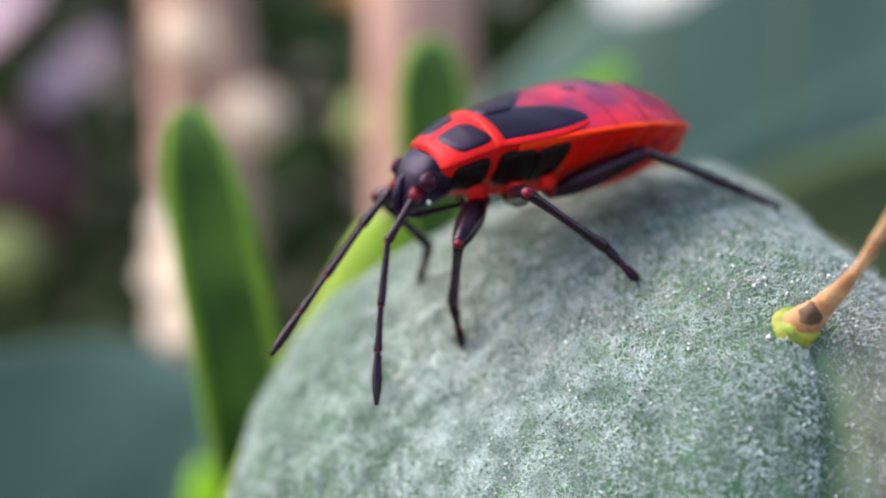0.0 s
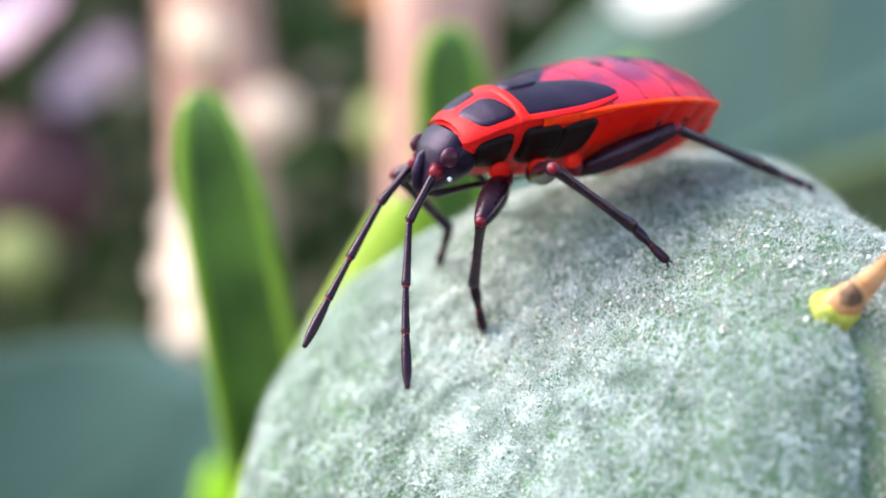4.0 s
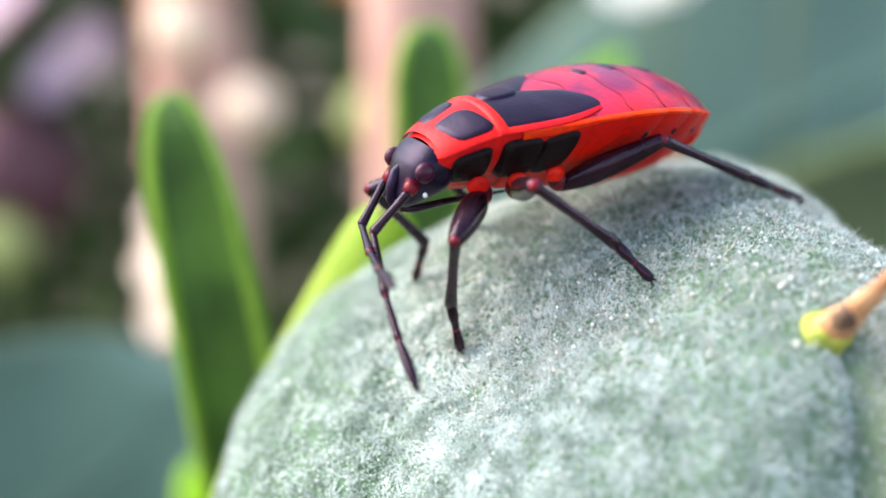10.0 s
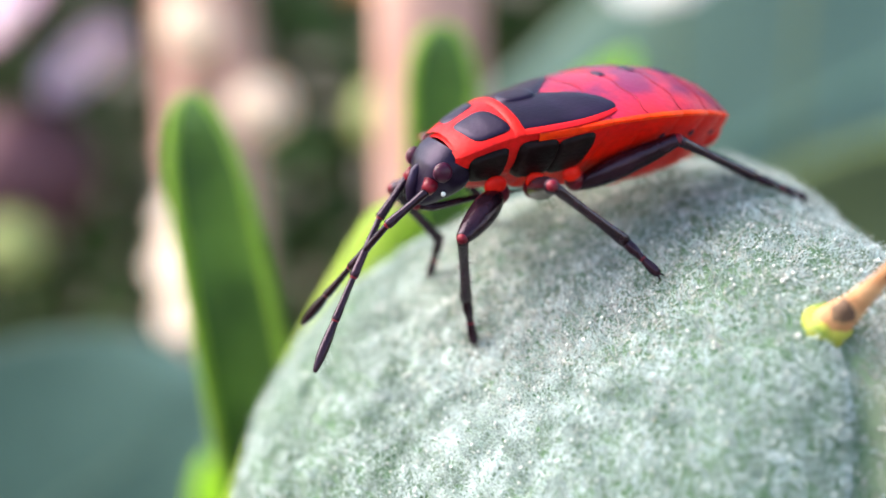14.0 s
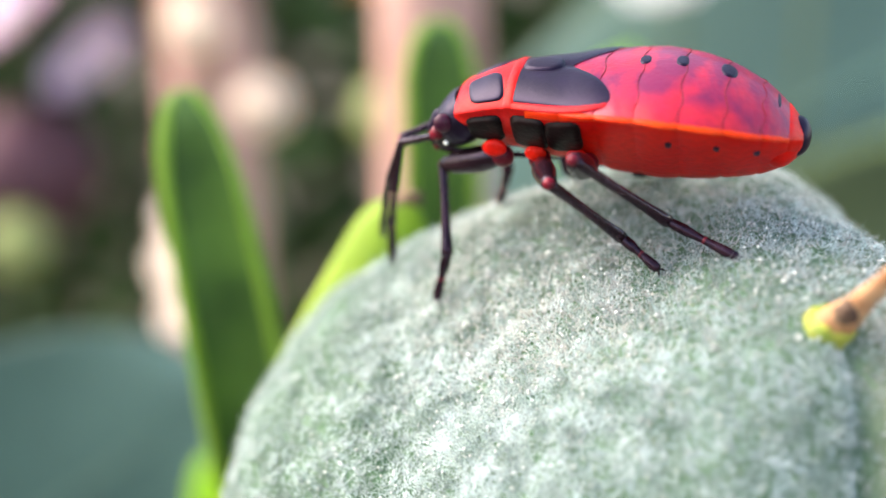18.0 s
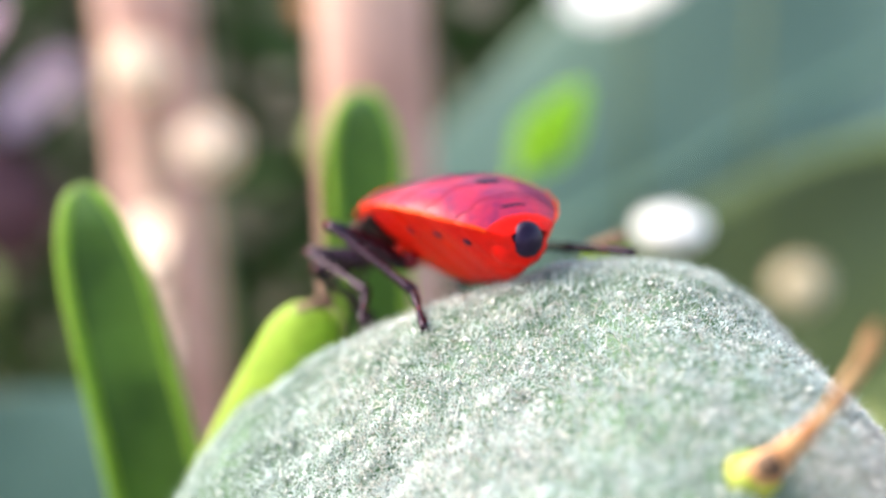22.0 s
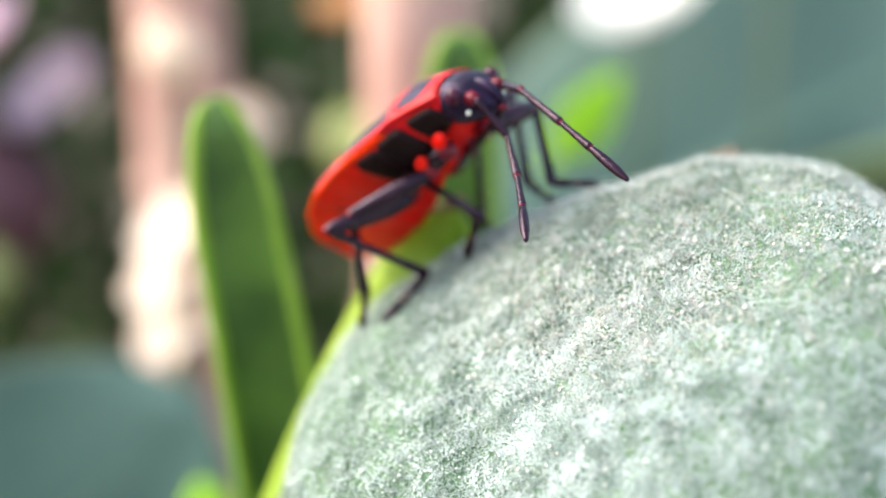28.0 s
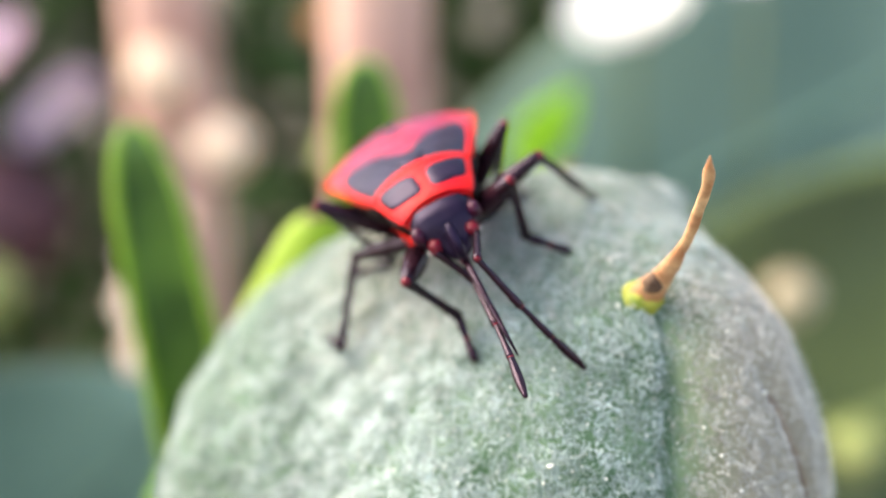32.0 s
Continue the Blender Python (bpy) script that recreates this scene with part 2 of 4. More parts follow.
def tube(points, radii, sides=10, flat=1.0, caps=True):
    """A tube through points with a radius at each; both ends closed and rounded by the radii."""
    pts = [Vector(p) for p in points]
    verts, faces = [], []
    ref = Vector((0.31, 0.52, 0.79))
    for i, p in enumerate(pts):
        d = (pts[min(i + 1, len(pts) - 1)] - pts[max(i - 1, 0)]).normalized()
        s = d.cross(ref).normalized()
        n = s.cross(d)
        for k in range(sides):
            a = 2 * math.pi * k / sides
            verts.append(p + (s * math.cos(a) + n * math.sin(a) * flat) * radii[i])
    for i in range(len(pts) - 1):
        for k in range(sides):
            j = (k + 1) % sides
            faces.append((i * sides + k, i * sides + j, (i + 1) * sides + j, (i + 1) * sides + k))
    if caps:
        faces.append(tuple(range(sides))[::-1])
        faces.append(tuple((len(pts) - 1) * sides + k for k in range(sides)))
    return verts, faces


def ball(c, r, nu=16, nv=10):
    rx, ry, rz = r if hasattr(r, "__len__") else (r, r, r)
    return grid(lambda u, v: (c[0] + rx * math.cos(2 * math.pi * u) * math.sin(math.pi * (0.001 + 0.998 * v)),
                              c[1] + ry * math.sin(2 * math.pi * u) * math.sin(math.pi * (0.001 + 0.998 * v)),
                              c[2] + rz * math.cos(math.pi * v)), nu, nv, close_u=True)


def curve_at(table, x):
    """Smooth interpolation in a table of (x, value) with rising x."""
    xs = [p[0] for p in table]
    ys = [p[1] for p in table]
    return float(np.interp(x, xs, ys))


# ---- the fruit ----
FRUIT_C = Vector((3.64, 25.09, -15.03))
FRUIT_AXES = (9.36, 8.15, 10.33)
FRUIT_LOBES = [(0, 80, -0.164)]
FRUIT_LOBES += [(45 * i, 48, a) for i, a in enumerate((-0.038, 0.136, -0.069, 0.157, -0.121, -0.007, -0.156, -0.167))]
FRUIT_LOBES += [(45 * i, 15, a) for i, a in enumerate((-0.015, 0.094, 0.009, -0.056, -0.017, 0.149, -0.008, -0.144))]


def heading(az, el):
    """A direction: azimuth from -y towards +x, and elevation, in degrees."""
    a, e = radians(az), radians(el)
    return Vector((math.cos(e) * math.sin(a), -math.cos(e) * math.cos(a), math.sin(e)))


SEAM_NORMAL = heading(30, 30).cross(heading(36, 52)).normalized()
if SEAM_NORMAL.x < 0:
    SEAM_NORMAL = -SEAM_NORMAL
pale_side(M["fruit"], SEAM_NORMAL, (0.36, 0.32, 0.25))
LOBE_DIRS = np.array([heading(a, e) for a, e, _ in FRUIT_LOBES])
LOBE_AMPS = np.array([k for _, _, k in FRUIT_LOBES])


def fruit_radius(n):
    """Radius in mm along unit directions, an array of n x 3."""
    ell = 1 / np.sqrt(((n / np.array(FRUIT_AXES)) ** 2).sum(-1))
    r = ell * (1 + (np.exp(10.0 * (n @ LOBE_DIRS.T - 1)) * LOBE_AMPS).sum(-1))
    az, el = np.degrees(np.arctan2(n[:, 0], -n[:, 1])), np.degrees(np.arcsin(n[:, 2].clip(-1, 1)))
    for line, depth, width, top in ((seam_line(el), 0.38, 2.0, 51), (seam_line(el) - 4, 0.34, 8.0, 43), (48 + (33 - el) * 0.3, 0.45, 1.7, 36)):
        r = r - depth * np.exp(-(((az - line) * np.cos(np.radians(el)) / width) ** 2)) / (1 + np.exp((el - top) * 0.6))
    return r


def seam_line(el):
    """Azimuth of the seam that runs down from the style."""
    return 30 + (el - 32) * 0.3


def fruit_point(p, lift=0.0):
    """The plan's point p moved onto the fruit along its radius, lift mm over it."""
    v = Vector(p) - FRUIT_C
    n = v.normalized()
    return FRUIT_C + n * (float(fruit_radius(np.array([n]))[0]) + lift)


def fruit_normal(p):
    v = (Vector(p) - FRUIT_C).normalized()
    s = v.orthogonal().normalized()
    t = v.cross(s)
    a, b, c = (fruit_point(FRUIT_C + v + k) for k in (Vector(), s * 0.02, t * 0.02))
    n = (b - a).cross(c - a).normalized()
    return n if n.dot(v) > 0 else -n


def fruit_bump(dirs):
    """Lumps and dents of the skin in mm, at two sizes."""
    return np.array([0.16 * noise.fractal(Vector(d) * 4.2, 0.9, 2.0, 2) + 0.05 * noise.fractal(Vector(d) * 13, 0.8, 2.0, 3) for d in dirs])


def build_fruit():
    fruit = thing("fruit", Matrix.Translation(at(*FRUIT_C)), "round pale-green fruit covered in white felted hair on its stalk", "fruit")
    nu, nv = 220, 140
    uu, vv = np.meshgrid(np.arange(nu) / nu * 2 * np.pi, np.linspace(0.002, 0.998, nv + 1) * np.pi, indexing="ij")
    dirs = np.stack([np.sin(vv) * np.cos(uu), np.sin(vv) * np.sin(uu), np.cos(vv)], -1).reshape(-1, 3)
    r = fruit_radius(dirs)
    r = r + fruit_bump(dirs)
    verts = dirs * r[:, None] * MM
    faces = [(i * (nv + 1) + j, i * (nv + 1) + j + 1, (i + 1) % nu * (nv + 1) + j + 1, (i + 1) % nu * (nv + 1) + j) for i in range(nu) for j in range(nv)]
    part("skin", verts, faces, M["fruit"], fruit)
    # dark strip laid along the second groove
    seam = [heading(48 + (33 - e) * 0.3, e) for e in range(34, -20, -3)]
    pts = [k * (float(fruit_radius(np.array([k]))[0]) + 0.02) * MM for k in seam]
    part("seam", *tube(pts, [0.1 * MM] + [0.26 * MM] * (len(pts) - 2) + [0.1 * MM], 10), M["scorch"], fruit, "dark brown withered seam")
    # star-shaped tufts of hair, greenish-white before the seam and cream beyond it
    rng = np.random.default_rng(5)
    d = rng.normal(size=(280000, 3))
    d /= np.linalg.norm(d, axis=1)[:, None]
    d = d[(d[:, 2] > -0.3) & (d[:, 1] < 0.5)]
    bare = np.array([0.8 * noise.noise(Vector(k) * 7) + 0.7 * noise.noise(Vector(k) * 38) for k in d])
    d = d[rng.random(len(d)) < (0.66 - 0.36 * bare) * (1 + 0.9 / (1 + np.exp((0.72 - d[:, 2]) / 0.05)))]
    az, el = np.degrees(np.arctan2(d[:, 0], -d[:, 1])), np.degrees(np.arcsin(d[:, 2]))
    keep = rng.random(len(d)) < 1 - 0.2 / (1 + np.exp((-4 - az) / 5)) / (1 + np.exp((el - 38) / 5))
    d, az, el = d[keep], az[keep], el[keep]
    cream = (az > seam_line(el) + rng.normal(1.5, 2.0, len(d))) & (el < rng.normal(50, 4, len(d))) & (az < 150)
    cream |= (el > rng.normal(56, 5, len(d))) & (rng.random(len(d)) < 0.32)
    for name, mat, label, chosen in (("hair", M["fuzz"], "short white star-shaped hairs", ~cream), ("wool", M["wool"], "cream-coloured woolly hairs", cream)):
        e = d[chosen]
        base = e * (fruit_radius(e) + fruit_bump(e))[:, None]
        side = np.cross(e, rng.normal(size=e.shape))
        side /= np.linalg.norm(side, axis=1)[:, None]
        other = np.cross(e, side)
        star = rng.random(len(e)) < 0.13
        sets = []
        for k in range(5):
            ang = 2 * np.pi * k / 5 + rng.uniform(-0.5, 0.5, len(e))
            tilt = rng.uniform(0.0, 1.0, len(e))
            length = np.where(star, rng.uniform(0.16, 0.42, len(e)), rng.uniform(0.05, 0.15, len(e)))
            flat = side * np.cos(ang)[:, None] + other * np.sin(ang)[:, None]
            way = flat * np.cos(tilt)[:, None] + e * np.sin(tilt)[:, None]
            across = np.cross(way, e)
            across /= np.linalg.norm(across, axis=1)[:, None]
            root = base + e * 0.015
            sets.append(np.stack([root - across * 0.009, root + across * 0.009, root + way * length[:, None]], 1))
        v = np.concatenate(sets, 0).reshape(-1, 3) * MM
        hair = part(name, v, np.arange(len(v)).reshape(-1, 3).tolist(), mat, fruit, label, smooth=False)
        hair["kind"] = "stuff"
    # pale grains caught in the hair
    g = d[rng.choice(len(d), 3600, replace=False)]
    c = g * (fruit_radius(g) + fruit_bump(g) + 0.08)[:, None]
    octa = np.array([(1, 0, 0), (0, 1, 0), (-1, 0, 0), (0, -1, 0), (0, 0, 1), (0, 0, -1)])
    size = rng.uniform(0.012, 0.042, len(g)) * np.where(rng.random(len(g)) < 0.06, 1.6, 1.0)
    v = (c[:, None] + octa[None] * size[:, None, None]).reshape(-1, 3) * MM
    tri = np.array([(0, 1, 4), (1, 2, 4), (2, 3, 4), (3, 0, 4), (1, 0, 5), (2, 1, 5), (3, 2, 5), (0, 3, 5)])
    fcs = (np.arange(len(g))[:, None, None] * 6 + tri[None]).reshape(-1, 3).tolist()
    grains = part("pollen_dust", v, fcs, M["grain"], fruit, "tiny pale grains caught in the hair")
    grains["kind"] = "stuff"
    # stalk
    tv, tf = tube([(0, 0.5 * MM, -8 * MM), (0.3 * MM, 2 * MM, -20 * MM), (0, 5 * MM, -80 * MM), (0, 10 * MM, -LIFT + 0.015)], [2.2 * MM, 1.5 * MM, 1.8 * MM, 3 * MM], 12)
    part("stalk", tv, tf, M["blade"], fruit)
    # dried style on its yellow-green base
    foot = Vector((7.35, 19.75, -6.9))
    n = fruit_normal(foot)
    foot = fruit_point(foot, -0.25)
    tip = Vector((7.75, 17.0, -3.55))
    knee = Vector((8.15, 18.5, -5.5))

    def along(k):
        a = foot + n * 0.35
        return (a * (1 - k) + knee * k).lerp(knee * (1 - k) + tip * k, k)

    def knobbly(c, r, seed):
        v, f = ball((0, 0, 0), 1.0, 22, 14)
        up = n.to_track_quat("Z", "Y").to_matrix()
        v = [up @ Vector((p[0] * r[0], p[1] * r[1], p[2] * r[2])) * (1 + 0.22 * noise.noise(Vector(p) * 2.2 + Vector((seed, 0, 0)))) + c for p in v]
        return [(p - FRUIT_C) * MM for p in v], f

    part("style_base", *knobbly(foot + n * 0.22, (0.50, 0.46, 0.40), 1.0), M["stylebase"], fruit, "yellow-green swollen base of the style")
    ks = [i / 22 for i in range(23)]
    rad = [0.24 * max(0, 1 - k * 2.6) ** 1.2 + 0.15 - 0.05 * k + 0.03 * noise.noise(Vector((k * 9, 1, 0))) + 0.03 * math.exp(-((k - 0.88) / 0.06) ** 2) for k in ks]
    rad[-1], rad[-2] = 0.015, 0.06
    sv, sf = tube([(along(k) + Vector((0.05 * noise.noise(Vector((k * 4, 0, 2))), 0, 0)) - FRUIT_C) * MM for k in ks], [r * MM for r in rad], 14, 0.7)
    sv = [Vector(p) + Vector([noise.noise(Vector(p) * 9000 + Vector((k * 9, 0, 0))) for k in range(3)]) * 0.03 * MM for p in sv]
    part("style", sv, sf, M["style"], fruit, "dried tan thorn-like style")
    q = along(0.1)
    side = Vector((-0.5, -0.8, 0.3)).normalized()
    sv, sf = ball((q + side * 0.26 - FRUIT_C) * MM, (0.22 * MM, 0.17 * MM, 0.26 * MM))
    sv = [Vector(p) + Vector([noise.noise(Vector(p) * 6000 + Vector((k * 9, 0, 0))) for k in range(3)]) * 0.08 * MM for p in sv]
    part("scar", sv, sf, M["scorch"], fruit, "dark brown scar at the foot of the style")
    return fruit


# ---- leaves and backdrop ----
def blade(name, base, tip, width, mat, label, bow=(0, 0, 0), thick=0.5, round_tip=0.25, face=(0, -1, 0.2), group="", cup=0.15, foot=0.8, belly=0.25, midrib=None, edge=None):
    """A strap leaf from base to tip in the plan's mm: foot is its width at the base, belly what it gains in the middle."""
    b, t = Vector(base), Vector(tip)
    axis = t - b
    up = axis.normalized()
    side = up.cross(Vector(face)).normalized()
    out = side.cross(up).normalized()
    ob = thing(name, Matrix.Translation(at(*b)), label, "leaf", group)

    def centre(v):
        return b + axis * v + Vector(bow) * (4 * v * (1 - v))

    def half(v):
        k = max(0.0, (v - 1 + round_tip) / round_tip)
        return width * 0.5 * (foot + (1 - foot) * min(1, v * 2) + belly * (math.sin(math.pi * v) - 1) * 0.5) * math.sqrt(max(0.0, 1 - k ** 2.2)) + 0.01

    def fn(u, v):
        v = 1 - (1 - v) ** 1.8
        a = 2 * math.pi * u
        w = half(v)
        x, y = math.cos(a) * w, math.sin(a) * min(thick, w) * 0.5
        wave = 0.04 * width * math.sin(7 * v + 2 * math.cos(a))
        return tuple((centre(v) + side * x + out * (y + cup * x * x / max(width, 0.1) + wave * abs(math.cos(a))) - b) * MM)

    part("blade", *grid(fn, 28, 36, close_u=True), mat, ob)
    # edge: tubes in a paler colour that stands in for light on the rim
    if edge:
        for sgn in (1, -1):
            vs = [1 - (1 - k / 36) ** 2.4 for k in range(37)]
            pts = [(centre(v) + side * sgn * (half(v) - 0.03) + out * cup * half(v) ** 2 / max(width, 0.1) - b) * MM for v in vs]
            part("lit_leaf_edge", *tube(pts, [max(0.03, (0.08 if width < 10 else 0.04) * width * min(1, half(v) / (0.2 * width))) * MM for v in vs], 8), edge, ob, "paler edge of the leaf")
    if midrib:
        pts = [(centre(k / 10) + out * (thick * 0.5) - b) * MM for k in range(10)]
        part("midrib", *tube(pts, [width * 0.02 * (1.1 - k / 10) * MM for k in range(10)], 8), midrib, ob, "paler raised midrib")
    return ob


def build_setting():
    ground = mesh_object("ground", *grid(lambda u, v: ((u - 0.5) * 400, (v - 0.3) * 400, 0.0), 8, 8), M["soil"])
    tagged(ground, "brown garden soil", "ground", kind="structure")


build_setting()
fruit = build_fruit()


def build_bract(base, tip, width, bow, label):
    ob = blade("bract", base, tip, width, M["bract"], label, bow=bow, thick=0.5, round_tip=0.13, foot=0.85, belly=0.1, cup=-0.4, group="bracts")
    origin = Vector(base)
    top = Vector(tip) - origin
    rng = random.Random(3)
    for k in range(3):
        c = top + Vector((-0.45 + 0.3 * k, -0.05, -0.05 + 0.08 * k))
        v, f = ball(c * MM, (0.26 * MM, 0.2 * MM, (0.12 + 0.05 * k) * MM), 10, 7)
        v = [Vector(p) + Vector((rng.uniform(-1, 1), rng.uniform(-1, 1), rng.uniform(-1, 1))) * 0.035 * MM for p in v]
        part("dried_tip", v, f, M["scorch"], ob, "shrivelled brown tip")
    return ob


build_bract((-6.3, 30.6, -17.6), (-1.05, 31.3, -7.7), 2.15, (-0.15, 0, 0.1), "yellow-green bract with a browned tip beside the fruit")
build_bract((7.2, 34.6, -13), (7.05, 32.6, -6.6), 1.5, (0, 0.5, 0), "small yellow-green bract with a browned tip behind the fruit")
STRAP = "upright fleshy green strap leaf behind the fruit"
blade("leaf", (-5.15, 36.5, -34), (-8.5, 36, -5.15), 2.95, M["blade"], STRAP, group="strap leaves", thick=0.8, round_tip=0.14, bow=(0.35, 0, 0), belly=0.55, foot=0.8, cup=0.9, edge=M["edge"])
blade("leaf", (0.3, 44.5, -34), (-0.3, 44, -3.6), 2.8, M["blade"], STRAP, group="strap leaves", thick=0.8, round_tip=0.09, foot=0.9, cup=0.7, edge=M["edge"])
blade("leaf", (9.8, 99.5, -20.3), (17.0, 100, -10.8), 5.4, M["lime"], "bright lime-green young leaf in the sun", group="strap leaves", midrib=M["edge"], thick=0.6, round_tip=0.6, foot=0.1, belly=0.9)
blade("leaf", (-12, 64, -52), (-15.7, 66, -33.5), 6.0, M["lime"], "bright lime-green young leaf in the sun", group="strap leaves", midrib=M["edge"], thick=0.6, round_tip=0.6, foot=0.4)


def build_stem(x, y, z_top, r, lean, label):
    ob = thing("stem", Matrix.Translation(Vector((x * MM, y * MM, 0))), label, "stem", "pinkish stems")
    h = LIFT + z_top * MM
    pts = [((lean * k / 16 + 0.5 * math.sin(k * 1.3)) * MM, 0.4 * math.cos(k) * MM, h * k / 16) for k in range(17)]
    part("stalk", *tube(pts, [r * MM * (1.12 - 0.01 * k + (0.05 if k % 4 == 0 else 0)) for k in range(17)], 18), M["stem"], ob)
    for k in (4, 8, 12):
        part("node", *ball(pts[k], (r * 1.18 * MM, r * 1.18 * MM, r * 0.3 * MM), 16, 8), M["stem"], ob)
    return ob


build_stem(-33.5, 152, 60, 6.4, 1.5, "pinkish-brown woody stem rising out of focus")
build_stem(-2.6, 92, 60, 4.6, 2.2, "pinkish-brown woody stem rising out of focus")


def build_bud(x, y, z, w, h, mat, label, category="bud", group="pale buds"):
    """A bud of overlapping petals round a core."""
    ob = thing("bud", Matrix.Translation(at(x, y, z)), label, category, group)
    foot = -LIFT - z * MM
    bend = 0.12 * w * MM
    stalk = [(bend * math.sin(3 * k / 8), 2 * bend * (k / 8) ** 2, -h * 0.4 * MM * (1 - k / 8) + foot * k / 8) for k in range(9)]
    part("stalk", *tube(stalk, [w * 0.02 * MM + 0.0004] * 9, 8), M["olive"], ob)
    part("core", *ball((0, 0, 0), (w * 0.4 * MM, w * 0.4 * MM, h * 0.46 * MM), 14, 10), mat, ob)
    for k in range(5):
        a0 = 2 * math.pi * k / 5

        def petal(u, v, a0=a0):
            a = a0 + (u - 0.5) * 1.7 * math.sin(math.pi * (0.12 + 0.85 * v))
            r = w * 0.5 * math.sin(math.pi * (0.1 + 0.8 * v)) ** 0.6 * (1 + 0.06 * math.cos(math.pi * (u - 0.5)))
            return (r * math.cos(a) * MM, r * math.sin(a) * MM, (v - 0.5) * h * MM)
        part("petal", *grid(petal, 8, 10), mat, ob)
    return ob


def build_blossom(x, y, z, w, h, mat, label, category="blossom", group="blossoms", count=6):
    """An open blossom of broad overlapping petals that faces up and to the light."""
    ob = thing("blossom", Matrix.Translation(at(x, y, z)), label, category, group)
    turn = Vector((-0.45, -0.5, 0.74)).to_track_quat("Z", "Y").to_matrix()
    foot = -LIFT - z * MM
    stalk = [(0.1 * w * math.sin(3 * k / 8) * MM, 0.3 * w * (k / 8) * MM, foot * k / 8) for k in range(9)]
    part("stalk", *tube(stalk, [w * 0.02 * MM + 0.0004] * 9, 8), M["olive"], ob)
    for k in range(count):
        a0 = 2 * math.pi * k / count

        def petal(u, v, a0=a0, k=k):
            spread = 1.35 * math.sin(math.pi * min(1, 0.08 + 0.8 * v)) ** 0.7
            a = a0 + (u - 0.5) * spread
            r = 0.5 * v * (1 - 0.18 * (2 * u - 1) ** 2)
            p = turn @ Vector((r * math.cos(a) * w, r * math.sin(a) * h, 0.12 * w * v * v + 0.01 * w * (k % 2) + 0.03 * w * math.cos(6 * u) * v))
            return tuple(p * MM)
        part("petal", *grid(petal, 8, 8), mat, ob)
    part("heart", *ball((0, 0, 0), w * 0.08 * MM, 10, 8), M["lime2"], ob)
    return ob


# stacked blooms added where the stem only catches the sun
for dx, dz in ((0.3, 5.5), (-0.5, 0.3), (0.4, -5.0)):
    build_blossom(-28.0 + dx, 117 + 0.3 * dz, -35.0 + dz, 9.5, 10.0, M["cream"], "cream bloom added for a sunlit part of the stem", group="cream blooms", count=8)
build_bud(16.9, 66, -15.1, 4.0, 2.3, M["petal"], "small white bud lit by the sun")
# added white blossoms stand in for blurred highlights between the leaves
build_blossom(55.6, 272, -8.0, 34, 34, M["petal"], "white blossom added for a bright out-of-focus highlight", count=14)
build_blossom(73.5, 230, 0.5, 13, 13, M["petal"], "white blossom added for a bright out-of-focus highlight")
build_bud(63.4, 170, -52.9, 8, 8, M["tan"], "tan seed head added for a blurred bright spot", "seed head", "seed heads")
build_bud(68.2, 150, -71.3, 8, 8, M["lime2"], "yellow-green seed head among the leaves", "seed head", "seed heads")
build_bud(-13.4, 250, -41.0, 15, 15, M["lime2"], "yellow-green seed head among the leaves", "seed head", "seed heads")
build_bud(-102.4, 250, -71.5, 14, 15, M["lime2"], "yellow-green seed head among the leaves", "seed head", "seed heads")
# two added balls before the stem, in place of blurred glints
build_bud(-22.2, 132, -20.4, 7.5, 7.5, M["blush"], "tan seed head added for a blurred bright spot", "seed head", "seed heads")
build_bud(-29.5, 132, -11.2, 7.0, 7.5, M["blush"], "tan seed head added for a blurred bright spot", "seed head", "seed heads")
build_blossom(-15, 250, -11, 20, 12, M["rust"], "rust-orange withered bloom among dark leaves")
build_blossom(-136, 350, -26, 40, 40, M["mauve"], "pink-mauve blossom out of focus", count=12)
build_blossom(-112, 350, -42, 34, 34, M["mauve2"], "greyish-mauve blossom out of focus", count=12)
# another added blossom in place of a bright highlight
build_blossom(-150, 370, 2, 40, 30, M["petal"], "white blossom added for a bright out-of-focus highlight")
build_bud(-140, 350, -75, 50, 45, M["maroon"], "dark maroon seed head among the leaves", "seed head", "seed heads")

BROAD = "broad blue-green leaf with a paler midrib"
SAGE = "broad sage-green leaf with a paler midrib"
blade("broad_leaf", (20, 290, -88), (300, 340, 45), 165, M["sage"], SAGE, face=(0.1, -1, 0.25), thick=3, round_tip=0.5, foot=0.6, group="broad leaves", cup=0.2, midrib=M["rib"])
# its hem colour stands in for the lit lower edge of the sage leaf
blade("broad_leaf", (18, 256, -116), (190, 262, -60), 62, M["olive"], "broad dark olive leaf with a lit rim put in as a paler hem", face=(0.1, -1, 0.3), thick=2, round_tip=0.5, foot=0.7, bow=(0, 0, 5), group="broad leaves", edge=M["hem"])
blade("broad_leaf", (55, 325, -150), (300, 380, -40), 85, M["olive"], "broad olive-green leaf in shade", face=(0.1, -1, 0.5), thick=3, round_tip=0.6, foot=0.4, group="broad leaves", midrib=M["rib"])
blade("broad_leaf", (-62, 92, -70), (-19.5, 90, -39), 34, M["glaucous"], BROAD, face=(0.1, -1, 0.15), thick=1.0, round_tip=0.5, foot=0.9, group="broad leaves", midrib=M["rib"])
blade("broad_leaf", (75, 350, -275), (275, 375, -145), 150, M["olive"], "broad olive-green leaf in shade", face=(0, -1, 0.6), thick=3, round_tip=0.6, foot=0.4, group="broad leaves", midrib=M["rib"])
